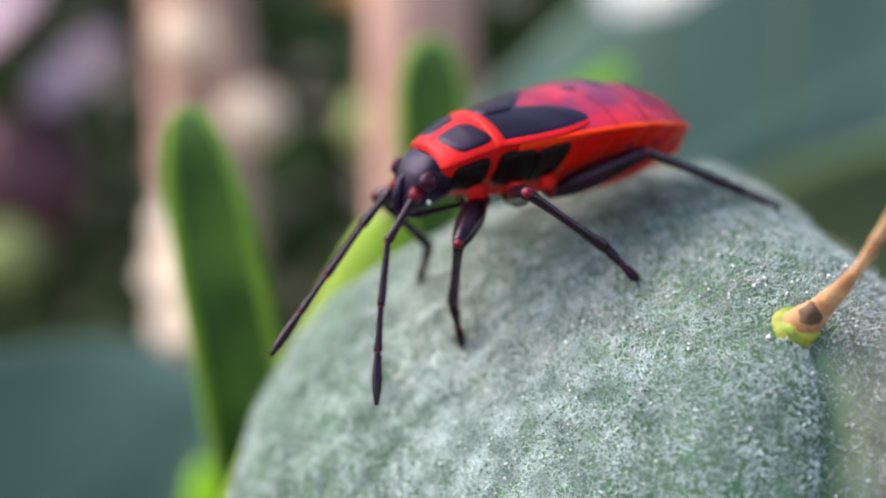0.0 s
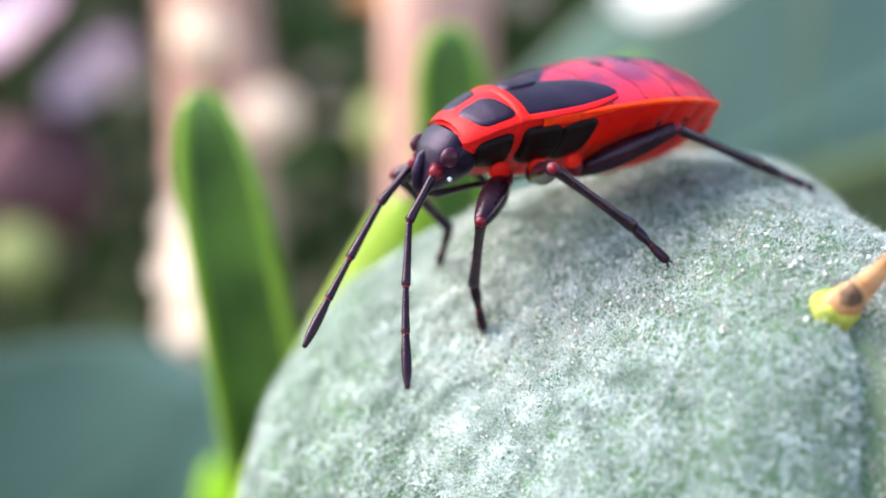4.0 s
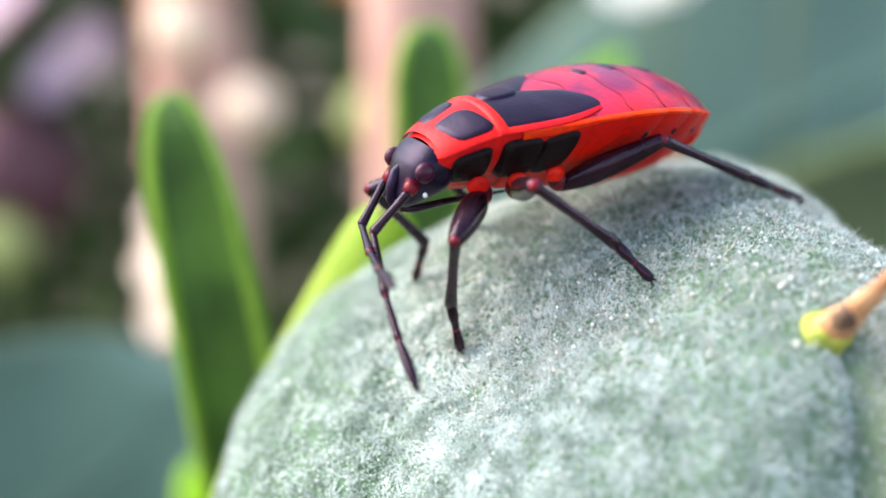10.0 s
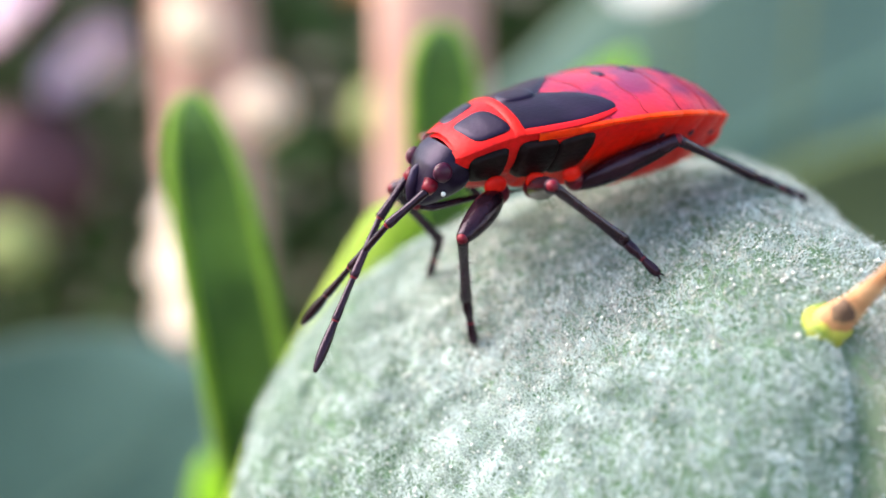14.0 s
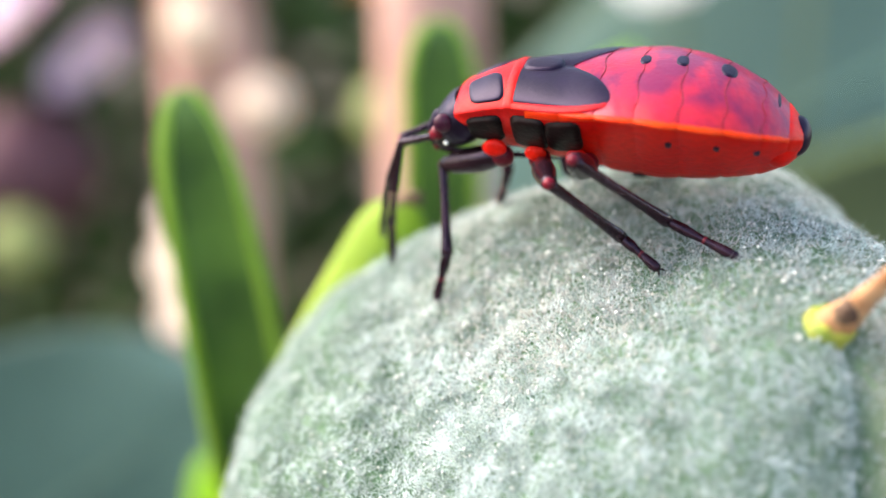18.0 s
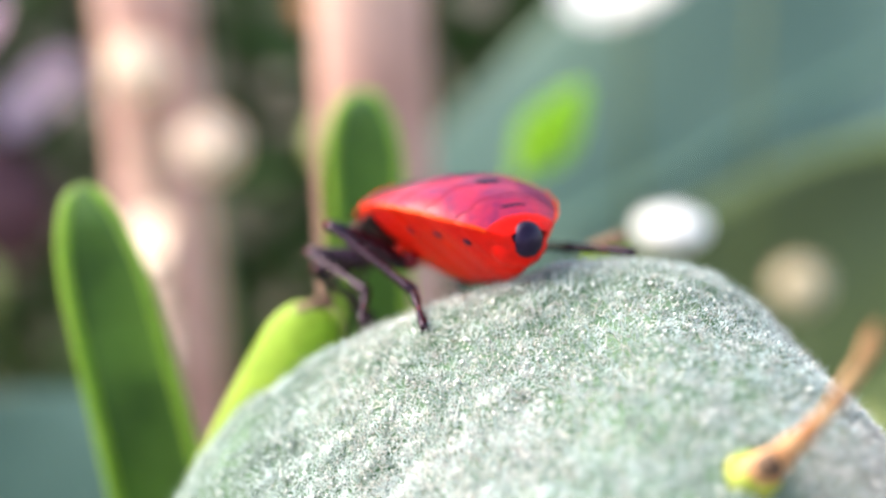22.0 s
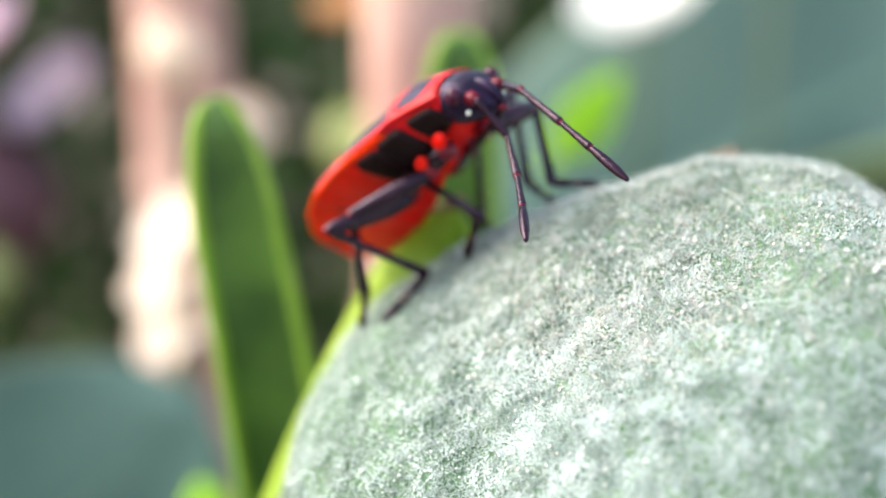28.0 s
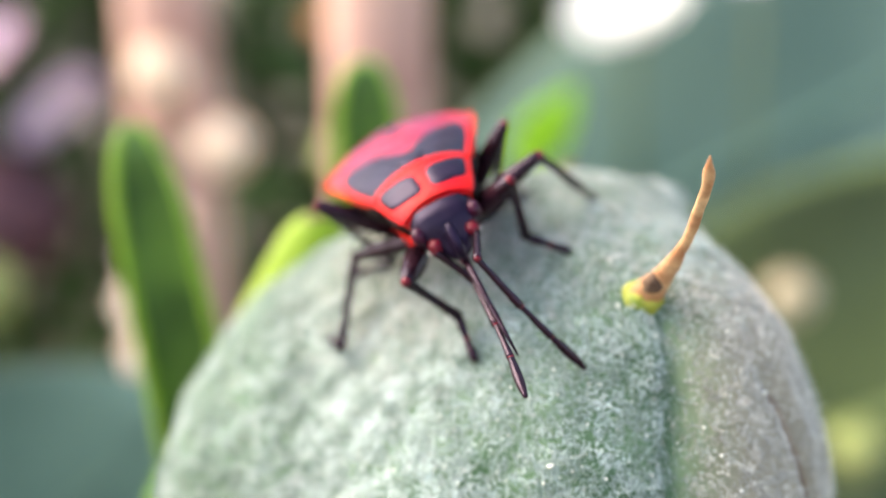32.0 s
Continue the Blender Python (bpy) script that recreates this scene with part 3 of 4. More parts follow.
blade("broad_leaf", (60, 400, 40), (375, 470, 185), 200, M["sage"], SAGE, face=(0, -1, -0.2), thick=3, round_tip=0.6, foot=0.5, group="broad leaves", midrib=M["rib"])


def build_foliage():
    """The dark thicket behind: many small folded leaves in one mesh."""
    rng = np.random.default_rng(11)
    verts, faces = [], []
    for i in range(6000):
        c = np.array([rng.uniform(-560, 520), rng.uniform(400, 760), rng.uniform(-290, 190)])
        size = rng.uniform(22, 52)
        crest = 95 + 70 * noise.noise(Vector((c[0] * 0.012, c[1] * 0.012, 0))) + 30 * math.sin(c[0] * 0.02)
        if c[2] > crest or abs(c[0]) > 520 - 90 * noise.noise(Vector((c[1] * 0.02, c[2] * 0.02, 3))) - 0.3 * abs(c[1] - 560):
            continue
        a = rng.normal(size=3)
        a /= np.linalg.norm(a)
        b = np.cross(a, rng.normal(size=3))
        b /= np.linalg.norm(b)
        n = np.cross(a, b)
        k = len(verts)
        for along, across, lift in ((-0.5, 0, 0), (-0.15, 0.2, 0.06), (0.2, 0.18, 0.05), (0.5, 0, -0.08), (0.2, -0.18, 0.05), (-0.15, -0.2, 0.06), (0, 0, -0.03)):
            verts.append(at(*(c + (a * along + b * across + n * lift) * size)))
        faces += [(k + j, k + (j + 1) % 6, k + 6) for j in range(6)]
    tagged(mesh_object("thicket", verts, faces, M["dark"], smooth=False), "dark green thicket of small leaves", "foliage", kind="stuff")


build_foliage()


# ---- the bug ----
BUG = 1.13 * MM
W_T = ((-3.75, 0.25), (-3.65, 0.5), (-3.45, 0.78), (-3.1, 1.12), (-2.6, 1.46), (-1.9, 1.75), (-1.2, 1.86), (-0.4, 1.74), (0.4, 1.50), (1.1, 1.24), (1.54, 1.08), (2.0, 0.95), (2.45, 0.82), (2.64, 0.74), (2.8, 0.5))
E_T = ((-3.75, 0.05), (-3.25, 0.33), (-2.5, 0.58), (-1.8, 0.75), (-1.1, 0.84), (-0.4, 0.84), (0.5, 0.77), (1.54, 0.67), (2.0, 0.55), (2.64, 0.34), (2.8, 0.3))
T_T = ((-3.75, 0.1), (-3.5, 0.42), (-3.25, 0.62), (-3.0, 0.84), (-2.3, 1.17), (-1.5, 1.31), (-0.8, 1.30), (0.0, 1.2), (0.5, 1.10), (1.1, 1.06), (1.54, 1.02), (2.0, 0.88), (2.64, 0.6), (2.8, 0.5))
B_T = ((-3.75, -0.3), (-3.5, -0.58), (-3.0, -0.82), (-2.2, -0.96), (-1.2, -1.02), (-0.3, -0.92), (0.4, -0.74), (1.2, -0.66), (2.0, -0.56), (2.64, -0.4), (2.8, -0.3))
K_T = ((-3.75, 0.7), (-2.0, 0.95), (-0.2, 0.85), (0.6, 0.6), (2.8, 0.5))  # how hollow the flank is under its edge


def shell(x, deg, off=0.0):
    """A point of the body's surface: x forward, deg round it (0 left edge, 90 back, 270 belly), off outwards; in bug metres."""
    w, e, t, b = (curve_at(k, x) for k in (W_T, E_T, T_T, B_T))
    a = radians(deg)
    c, s = math.cos(a), math.sin(a)
    y = w * c
    z = e + (t - e) * abs(s) ** 1.6 if s >= 0 else e - (e - b) * (1 - abs(c)) ** curve_at(K_T, x)
    return Vector((x, y + off * c, z + off * (s if abs(s) > 0.2 else s))) * BUG


def plate(x0, x1, a0, a1, off, dome, nu=10, nv=16, power=0.35):
    """A plate of the shell between two stations and two angles, domed so that its borders sink."""
    def fn(u, v):
        k = (math.sin(math.pi * u) * math.sin(math.pi * v)) ** power if 0 < u < 1 and 0 < v < 1 else 0
        return shell(x0 + (x1 - x0) * u, a0 + (a1 - a0) * v, off + dome * k)
    return grid(fn, nu, nv)


def patch(xc, ac, rx, ra, off=0.03, power=2.6, skew=0.0, nu=28, nv=8):
    """A rounded raised patch on the shell about (xc, ac)."""
    def fn(u, v):
        t = 2 * math.pi * u
        c, s = math.cos(t), math.sin(t)
        k = (abs(c) ** power + abs(s) ** power) ** (-1 / power)
        dx, da = rx * k * c * v, ra * k * s * v
        return shell(xc + dx + skew * da, ac + da, off * (1 - v ** 12) - 0.02 * v ** 12)
    return grid(fn, nu, nv, close_u=True)


def build_bug():
    bug = thing("bug", pose(0, 0, 0), "red and black beetle-like bug nymph with dark legs on the fruit", "bug")
    cuts = [1.2, 0.55, -0.1, -0.8, -1.55, -2.3, -2.95, -3.42]
    for i in range(7):
        a, b = cuts[i], cuts[i + 1]
        part("tergite", *plate(a, b, 10, 170, 0.0, 0.018, 8, 28), M["red"], bug)
        part("sternite", *plate(a, b, 187, 353, 0.0, 0.03, 8, 28), M["belly"], bug)
        for a0, a1 in ((-12, 14), (166, 192)):
            part("margin", *plate(a, b, a0, a1, 0.02, 0.05, 8, 8), M["orange"], bug, "bright orange-red edge of the abdomen")
    part("tail_plate", *plate(-3.4, -3.68, 0, 360, 0.0, 0.02, 8, 28), M["belly"], bug)
    part("tail_lobe", *ball(Vector((-3.28, 0, -0.06)) * BUG, (0.40 * BUG, 0.66 * BUG, 0.54 * BUG), 24, 16), M["belly"], bug, "bright red end of the abdomen")
    part("tail_knob", *ball(Vector((-3.60, 0, -0.02)) * BUG, (0.24 * BUG, 0.36 * BUG, 0.37 * BUG), 20, 12), M["black"], bug, "glossy black tip of the abdomen")
    for x in cuts[2:7]:
        line = [shell(x + 0.04 * math.sin(k * 1.3), 16 + 148 * k / 20, 0.012) for k in range(21)]
        part("segment_seam", *tube(line, [0.009 * MM] * 21, 6), M["seam"], bug, "fine dark seam between two segments")
    part("tail_arc", *patch(-3.22, 90, 0.035, 20, 0.03), M["black"], bug, "small dark arc before the tail")
    for xc, rx, ra in ((-0.82, 0.11, 7.0), (-1.48, 0.12, 8.5), (-2.31, 0.16, 11.5)):
        part("gland_spot", *patch(xc, 90, rx, ra, 0.035), M["black"], bug, "small black spot on the back")
    for xc in (-1.38, -2.2, -2.89):
        for ac in (318, 222):
            part("side_spot", *patch(xc, ac, 0.06, 4, 0.05), M["black"], bug, "tiny black spot on the flank")
    # thorax and its plates
    part("thorax", *plate(2.66, 0.2, 0, 360, -0.03, 0.0, 24, 40), M["rim"], bug)
    part("pronotum", *plate(2.64, 1.5, 2, 178, 0.05, 0.05, 14, 36), M["rim"], bug, "red-rimmed shield behind the head")
    for ac in (56, 124):
        part("pronotum_patch", *patch(2.05, ac, 0.39, 32, 0.125, 4.0, skew=(0.004 if ac < 90 else -0.004)), M["black"], bug, "glossy black patch on the shield")
    part("ridge", *plate(1.66, 1.42, 4, 176, 0.06, 0.05, 6, 36), M["rim"], bug, "raised red hind edge of the shield")
    for sgn in (1, -1):
        def wing(u, v, sgn=sgn):
            end = 0.52 - 0.86 * math.sin(math.pi / 2 * min(1, v / 0.74)) ** 1.15 + 0.4 * max(0, (v - 0.74) / 0.26) ** 1.6
            x = 1.46 + (end - 1.46) * u
            k = (1 - u ** 8) * (1 - (2 * v - 1) ** 10)
            return shell(x, 90 - sgn * 68 * v, 0.03 + 0.05 * k)

        def edge(u, v, sgn=sgn):
            x = 1.46 - 1.75 * u
            a = 90 - sgn * (64 + 24 * v - 16 * u * u * v - 12 * u ** 3)
            return shell(x, a, 0.03 + 0.06 * (1 - (2 * v - 1) ** 4) * (1 - u ** 4))
        part("wing_pad", *grid(wing, 24, 20), M["black"], bug, "black wing pad")
        part("wing_edge", *grid(edge, 20, 10), M["rim"], bug, "red outer edge of the wing pad")
    part("scutellum", *patch(1.05, 90, 0.42, 15, 0.13), M["black"], bug)
    for sgn in (1, -1):
        def side(deg):
            return -deg if sgn > 0 else 180 + deg
        part("side_patch", *patch(2.05, side(36), 0.36, 25, 0.08, 6), M["soot"], bug, "black patch on the side")
        part("side_patch", *patch(1.16, side(37), 0.36, 26, 0.10, 6), M["soot"], bug, "black patch on the side")
        part("side_patch", *patch(0.50, side(38), 0.37, 25, 0.095, 5), M["soot"], bug, "black patch on the side")
        for x, y, z, r in ((1.88, 0.73, -0.30, 0.24), (1.08, 0.80, -0.32, 0.21), (0.30, 0.86, -0.32, 0.21)):
            part("side_lobe", *ball((x * BUG, sgn * y * BUG, z * BUG), (r * BUG, 0.09 * BUG, 0.75 * r * BUG)), M["belly"], bug, "bright red lobe over a leg socket")
        for x, y in ((1.75, 0.6), (1.02, 0.65), (0.12, 0.7)):
            v, f = ball((x * BUG, sgn * y * BUG, -0.52 * BUG), (0.22 * BUG, 0.2 * BUG, 0.22 * BUG))
            part("coxa", v, f, M["joint"], bug, "dark red leg socket")
    # head
    width = ((0, 0.64), (0.15, 0.70), (0.35, 0.69), (0.5, 0.62), (0.62, 0.51), (0.75, 0.38), (0.88, 0.27), (0.96, 0.16), (1, 0.03))
    depth = ((0, 0.44), (0.2, 0.50), (0.4, 0.48), (0.6, 0.39), (0.8, 0.26), (0.95, 0.14), (1, 0.03))

    def head(u, v):
        u = 1 - (1 - u) ** 1.6
        a = 2 * math.pi * v
        c, q = math.cos(a), math.sin(a)
        k = (abs(c) ** 2.4 + abs(q) ** 2.4) ** (-1 / 2.4) * (1 + 0.02 * noise.noise(Vector((u * 5, c * 3, q * 3))))
        k *= 1 - 0.10 * math.exp(-((u - 0.72) / 0.2) ** 2) * math.exp(-((abs(c) - 0.45) / 0.16) ** 2) * (q > 0)
        d = curve_at(depth, u) * q * k
        return Vector((2.42 + 0.78 * u + 0.748 * d, curve_at(width, u) * c * k, 0.26 - 0.88 * u + 0.663 * d)) * BUG
    part("head", *grid(head, 34, 48, close_v=True), M["black"], bug)
    for sgn in (1, -1):
        v, f = ball((2.90 * BUG, sgn * 0.62 * BUG, 0.10 * BUG), (0.19 * BUG, 0.14 * BUG, 0.19 * BUG), 20, 14)
        part("eye", v, f, M["eye"], bug, "dark red compound eye")
        v, f = tube([Vector((3.02, sgn * 0.38, -0.14)) * BUG, Vector((3.18, sgn * 0.45, -0.27)) * BUG], [0.17 * BUG, 0.11 * BUG], 10)
        part("antenna_socket", v, f, M["joint"], bug, "reddish antenna socket")
        v, f = ball((2.88 * BUG, sgn * 0.55 * BUG, -0.34 * BUG), 0.05 * BUG, 8, 6)
        part("bead", v, f, M["grain"], bug, "tiny pale bead beside the mouth")
    v, f = tube([Vector(p) * BUG for p in ((2.98, 0, 0.22), (3.16, 0, 0.02), (3.27, 0, -0.25), (3.29, 0, -0.5), (3.22, 0, -0.68))], [0.03 * BUG, 0.11 * BUG, 0.12 * BUG, 0.10 * BUG, 0.06 * BUG], 12)
    part("face_ridge", v, f, M["black"], bug)
    part("mouth", *ball((3.2 * BUG, 0, -0.66 * BUG), (0.1 * BUG, 0.1 * BUG, 0.09 * BUG), 12, 8), M["joint"], bug, "dark red base of the beak")
    return bug


LEG_SIZES = {"front": (1.75, 2.05, 1.15), "middle": (2.2, 2.4, 1.0), "hind": (2.4, 2.9, 1.6)}
HIPS = {"front": (1.75, 0.6, -0.5), "middle": (1.02, 0.65, -0.58), "hind": (0.12, 0.7, -0.65)}
ANTENNA = (1.05, 1.4, 1.0, 1.15)
ANTENNA_ROOT = (3.18, 0.45, -0.27)
BEAK_ROOT = (3.2, 0.0, -0.66)


def limb(name, length, radii, mat, parent, label=""):
    """A limb along +x from its joint at the origin; radii in mm at even steps, with rounded ends."""
    n = 16
    xs = [k / (n - 1) for k in range(n)]
    table = [(k / (len(radii) - 1), r) for k, r in enumerate(radii)]
    rad = [curve_at(table, x) for x in xs]
    pts = [(-0.3 * radii[0] * MM, 0, 0)] + [(x * length * MM, 0, 0) for x in xs] + [((length + 0.3 * radii[-1]) * MM, 0, 0)]
    return part(name, *tube(pts, [rad[0] * 0.6 * MM] + [r * MM for r in rad] + [rad[-1] * 0.6 * MM], 12), mat, parent, label)


def build_leg(bug, which):
    fe, ti, ta = LEG_SIZES[which]
    fat = {"front": 0.30, "middle": 0.25, "hind": 0.27}[which]
    femur = limb("femur", fe, (0.12, fat * 0.85, fat, fat, fat * 0.9, fat * 0.75, 0.15), M["leg"], bug)
    part("knee", *ball((fe * MM, 0, 0), (0.135 * MM, 0.13 * MM, 0.13 * MM), 12, 8), M["joint"], femur, "dark reddish knee")
    tibia = limb("tibia", ti, (0.13, 0.11, 0.10, 0.10, 0.105, 0.12, 0.145), M["leg"], bug)
    rng = random.Random(which)
    v, f = [], []
    for k in range(60):
        x = rng.uniform(0.25, 0.98) * ti
        a = rng.uniform(0, 2 * math.pi)
        d = Vector((0.5, math.cos(a), math.sin(a)))
        w = Vector((0, -math.sin(a), math.cos(a))) * 0.008
        p = Vector((x, 0.1 * math.cos(a), 0.1 * math.sin(a)))
        f.append((len(v), len(v) + 1, len(v) + 2))
        v += [(p - w) * MM, (p + w) * MM, (p + d * rng.uniform(0.06, 0.11)) * MM]
    part("bristles", v, f, M["leg"], tibia, "short dark bristles", smooth=False)["kind"] = "stuff"
    tarsus = limb("tarsus", ta, (0.10, 0.115, 0.12, 0.085, 0.08, 0.10, 0.115, 0.10), M["leg"], bug)
    part("tarsal_joint", *ball((ta * 0.55 * MM, 0, 0), (0.08 * MM, 0.09 * MM, 0.09 * MM), 10, 7), M["joint"], tarsus, "reddish joint of the foot")
    for sgn in (1, -1):
        v, f = tube([(ta * MM, 0, 0), ((ta + 0.1) * MM, sgn * 0.07 * MM, 0.01 * MM), ((ta + 0.14) * MM, sgn * 0.1 * MM, -0.06 * MM)], [0.03 * MM, 0.02 * MM, 0.006 * MM], 6)
        part("claw", v, f, M["leg"], tarsus)
    return femur, tibia, tarsus


def build_antenna(bug):
    shapes = ((0.10, 0.085, 0.09, 0.11), (0.07, 0.075, 0.085, 0.10), (0.065, 0.07, 0.08, 0.095), (0.07, 0.10, 0.11, 0.10, 0.05))
    segments = []
    for length, radii in zip(ANTENNA, shapes):
        seg = limb("antenna_segment", length, radii, M["leg"], bug)
        part("antenna_joint", *ball((0, 0, 0), (0.095 * MM, 0.085 * MM, 0.085 * MM), 10, 7), M["joint"], seg, "red joint of the antenna")
        segments.append(seg)
    return segments


def build_beak(bug):
    pts = [Vector(p) * BUG for p in ((0.04, 0, 0.02), (-0.35, 0, -0.1), (-1.1, 0, -0.08), (-1.75, 0, -0.1), (-2.4, 0, -0.12))]
    return part("rostrum", *tube(pts, [0.09 * BUG, 0.08 * BUG, 0.065 * BUG, 0.05 * BUG, 0.02 * BUG], 8), M["leg"], bug, "slender dark beak")


bug = build_bug()
BEAK = build_beak(bug)
LEGS = {(side, which): build_leg(bug, which) for side in ("left", "right") for which in ("front", "middle", "hind")}
ANTENNAE = {side: build_antenna(bug) for side in ("left", "right")}


# ---- motion ----
BUG_ROWS = (
    (0.0, 2.25, 24.67, -4.67, 208.76, 4.12, -3.17),
    (9.0, 2.25, 24.67, -4.67, 208.76, 4.12, -3.17),
    (12.0, 2.42, 24.4, -4.64, 205.66, 4.52, -3.77),
    (17.0, 2.48, 24.31, -4.63, 204.66, 4.62, -3.97),
    (17.5, 2.76, 23.54, -4.65, 189.16, 0.59, -9.76),
    (18.0, 3.3, 24.04, -4.2, 165.22, -0.73, -13.49),
    (18.5, 3.12, 24.94, -4.45, 139.86, -7.97, -13.32),
    (19.0, 3.01, 25.58, -4.56, 142.61, -6.07, -12.01),
    (19.5, 2.55, 26.63, -4.63, 116.48, -5.43, -12.46),
    (20.0, 2.67, 27.9, -5.03, 114.68, -2.22, -11.98),
    (20.5, 2.87, 29.04, -5.28, 112.53, -2.62, -11.76),
    (21.0, 2.46, 29.71, -5.5, 125.1, 3.5, -8.61),
    (21.5, 2.19, 30.14, -5.61, 112.18, 7.7, -1.66),
    (22.0, 2.11, 30.19, -5.56, 118.73, 10.72, 2.31),
    (22.5, 2.67, 29.86, -5.23, 160.59, 6.75, 16.30),
    (23.0, 1.38, 29.7, -5.24, 171.27, 2.82, 18.40),
    (23.5, -0.85, 29.29, -5.72, 197.9, 9.67, 22.77),
    (24.0, -2.02, 29, -6.29, 246.37, 12.35, 22.45),
    (24.5, -3.04, 29.26, -6.27, 256.07, -0.23, 24.84),
    (25.0, -2.95, 29.53, -6.26, 255.89, -0.82, 24),
    (25.5, -3.01, 29.53, -6.3, 255.21, -0.5, 23.95),
    (27.5, -3.25, 28.86, -6.76, 277.7, -36.71, 26.17),
    (28.0, -2.19, 28.39, -5.96, 303.51, -40.11, 20.25),
    (28.5, -1.13, 27.86, -5.1, 313.32, -25.37, 3.64),
    (29.0, -0.19, 27.06, -4.28, 309.02, -19.67, 14.53),
    (29.5, 1.18, 25.78, -4.65, 277.94, -12.56, 16.88),
    (30.0, 1.85, 24.64, -4.89, 274.71, -4.52, 16.82),
    (30.5, 1.93, 23.94, -4.95, 275.84, -4.93, 20.38),
    (31.0, 2.05, 23.42, -5.31, 275.47, -3.44, 23.71),
    (31.5, 2.02, 23.26, -5.25, 275.97, -5.13, 25.01),
    (32.0, 2.12, 23, -5.37, 279.54, 2.65, 24.6),
)
# feet: seconds, place in mm, swing of the knee round the line from hip to ankle, steepness of the foot and its turn
LEFT_FRONT_ROWS = (
    (0.0, 0.55, 23.04, -8.91, -36, 1.6, 0),
    (17.0, 0.55, 23.04, -8.91, -36, 1.6, 0),
    (17.5, 0.53, 23.43, -8.64, -72, 0.3, 0),
    (18.0, -0.12, 24.57, -8.38, 63, 0.8, 0),
    (18.5, -0.59, 28.43, -7.78, -27, 0.8, 0),
    (19.0, -0.62, 28.46, -7.83, -27, 0.8, 0),
    (19.5, -0.71, 28.5, -7.78, -36, 0.8, 0),
    (20.0, 0.39, 29.47, -8.08, 18, 0.8, 0),
    (20.5, 0.8, 30.28, -8.66, 45, 0.8, 0),
    (21.0, 0, 30.29, -8.8, 45, 0.8, 0),
    (21.5, 0.09, 30.73, -9.16, 63, 0.8, 0),
    (22.0, -0.26, 30.47, -9, 54, 0.8, 0),
    (22.5, -2.22, 29.3, -6.91, -45, 1.6, 0),
    (23.0, -2.38, 29.52, -7.31, -63, 0.8, 0),
    (23.5, -2.65, 27.98, -9.43, -72, 0.8, -60),
    (24.0, 0.21, 23.96, -8.5, -54, 0.8, 0),
    (24.5, -0.71, 25.86, -8.28, 18, 0.8, 0),
    (25.0, -0.63, 25.77, -8.25, 18, 0.3, 0),
    (25.5, -0.7, 25.72, -8.33, 18, 0.3, 0),
    (27.5, 0.7, 27.91, -7.08, 63, 0.8, 0),
    (28.0, 2.33, 27.62, -6.44, 18, 0.3, 0),
    (28.5, 3.99, 27.67, -6.08, 45, 0.3, 0),
    (29.0, 4.03, 27.16, -6, 27, 0.3, 0),
    (29.5, 4.55, 24.62, -6.29, 54, 1.6, 0),
    (30.0, 5.65, 21.48, -6.69, 18, 0.3, 0),
    (30.5, 5.63, 21.53, -6.7, 36, 0.8, 0),
    (31.0, 5.61, 21.56, -6.7, 45, 0.8, 0),
    (31.5, 5.64, 21.44, -6.71, 45, 0.8, 0),
    (32.0, 5.65, 21.5, -6.69, 36, 0.8, 0),
)
LEFT_MIDDLE_ROWS = (
    (0.0, 4.32, 22.09, -7.06, 54, 1.6, 0),
    (17.0, 4.32, 22.09, -7.06, 54, 1.6, 0),
    (17.5, 4.34, 22.18, -7.03, 54, 1.6, 60),
    (18.0, 4.38, 22.22, -7.01, 54, 0.8, 0),
    (18.5, 0.8, 24.32, -7.82, 0, 0.3, 0),
    (19.0, 0.77, 24.31, -7.86, -18, 0.8, 60),
    (19.5, -0.63, 28.47, -7.87, 36, 0.3, 0),
    (20.0, -0.65, 28.66, -7.83, -36, 0.8, 0),
    (20.5, -0.58, 28.66, -7.67, 90, 0.8, 0),
    (21.0, -0.4, 28.46, -7.46, 72, 0.8, 0),
    (21.5, 0.02, 28.3, -6.71, 90, 0.8, 0),
    (22.0, 0.22, 28.2, -7.25, 72, 0.8, 0),
    (22.5, 0.16, 28.37, -7.48, -54, 0.8, 0),
    (23.0, 0.03, 28.49, -7.53, -54, 1.6, -60),
    (23.5, 0.27, 28.39, -7.41, -45, 1.6, 0),
    (24.0, 1.31, 25.66, -6.95, -63, 0.3, 0),
    (24.5, 0.39, 27.97, -7.09, 36, 0.3, 0),
    (25.0, 0.47, 27.97, -7.05, 27, 0.3, 0),
    (25.5, 0.33, 28.03, -7.17, 36, 0.3, 0),
    (27.5, 0.32, 28.04, -6.82, 45, 0.3, 0),
    (28.0, 1.5, 28.62, -7.17, 27, 0.8, 0),
    (28.5, 0.89, 27.92, -6.94, 45, 0.8, 0),
    (29.0, 3.1, 27.7, -6.28, 18, 0.8, 0),
    (29.5, 5.87, 25.46, -5.85, 63, 0.8, 0),
    (30.0, 6.11, 25.27, -5.88, 54, 0.8, 0),
    (30.5, 6.08, 25.23, -5.88, 54, 0.8, 0),
    (31.0, 5.99, 25.11, -5.92, 54, 0.8, 0),
    (31.5, 6.03, 25.21, -5.9, 54, 0.3, -60),
    (32.0, 6.68, 24.31, -6.02, 45, 0.8, 0),
)
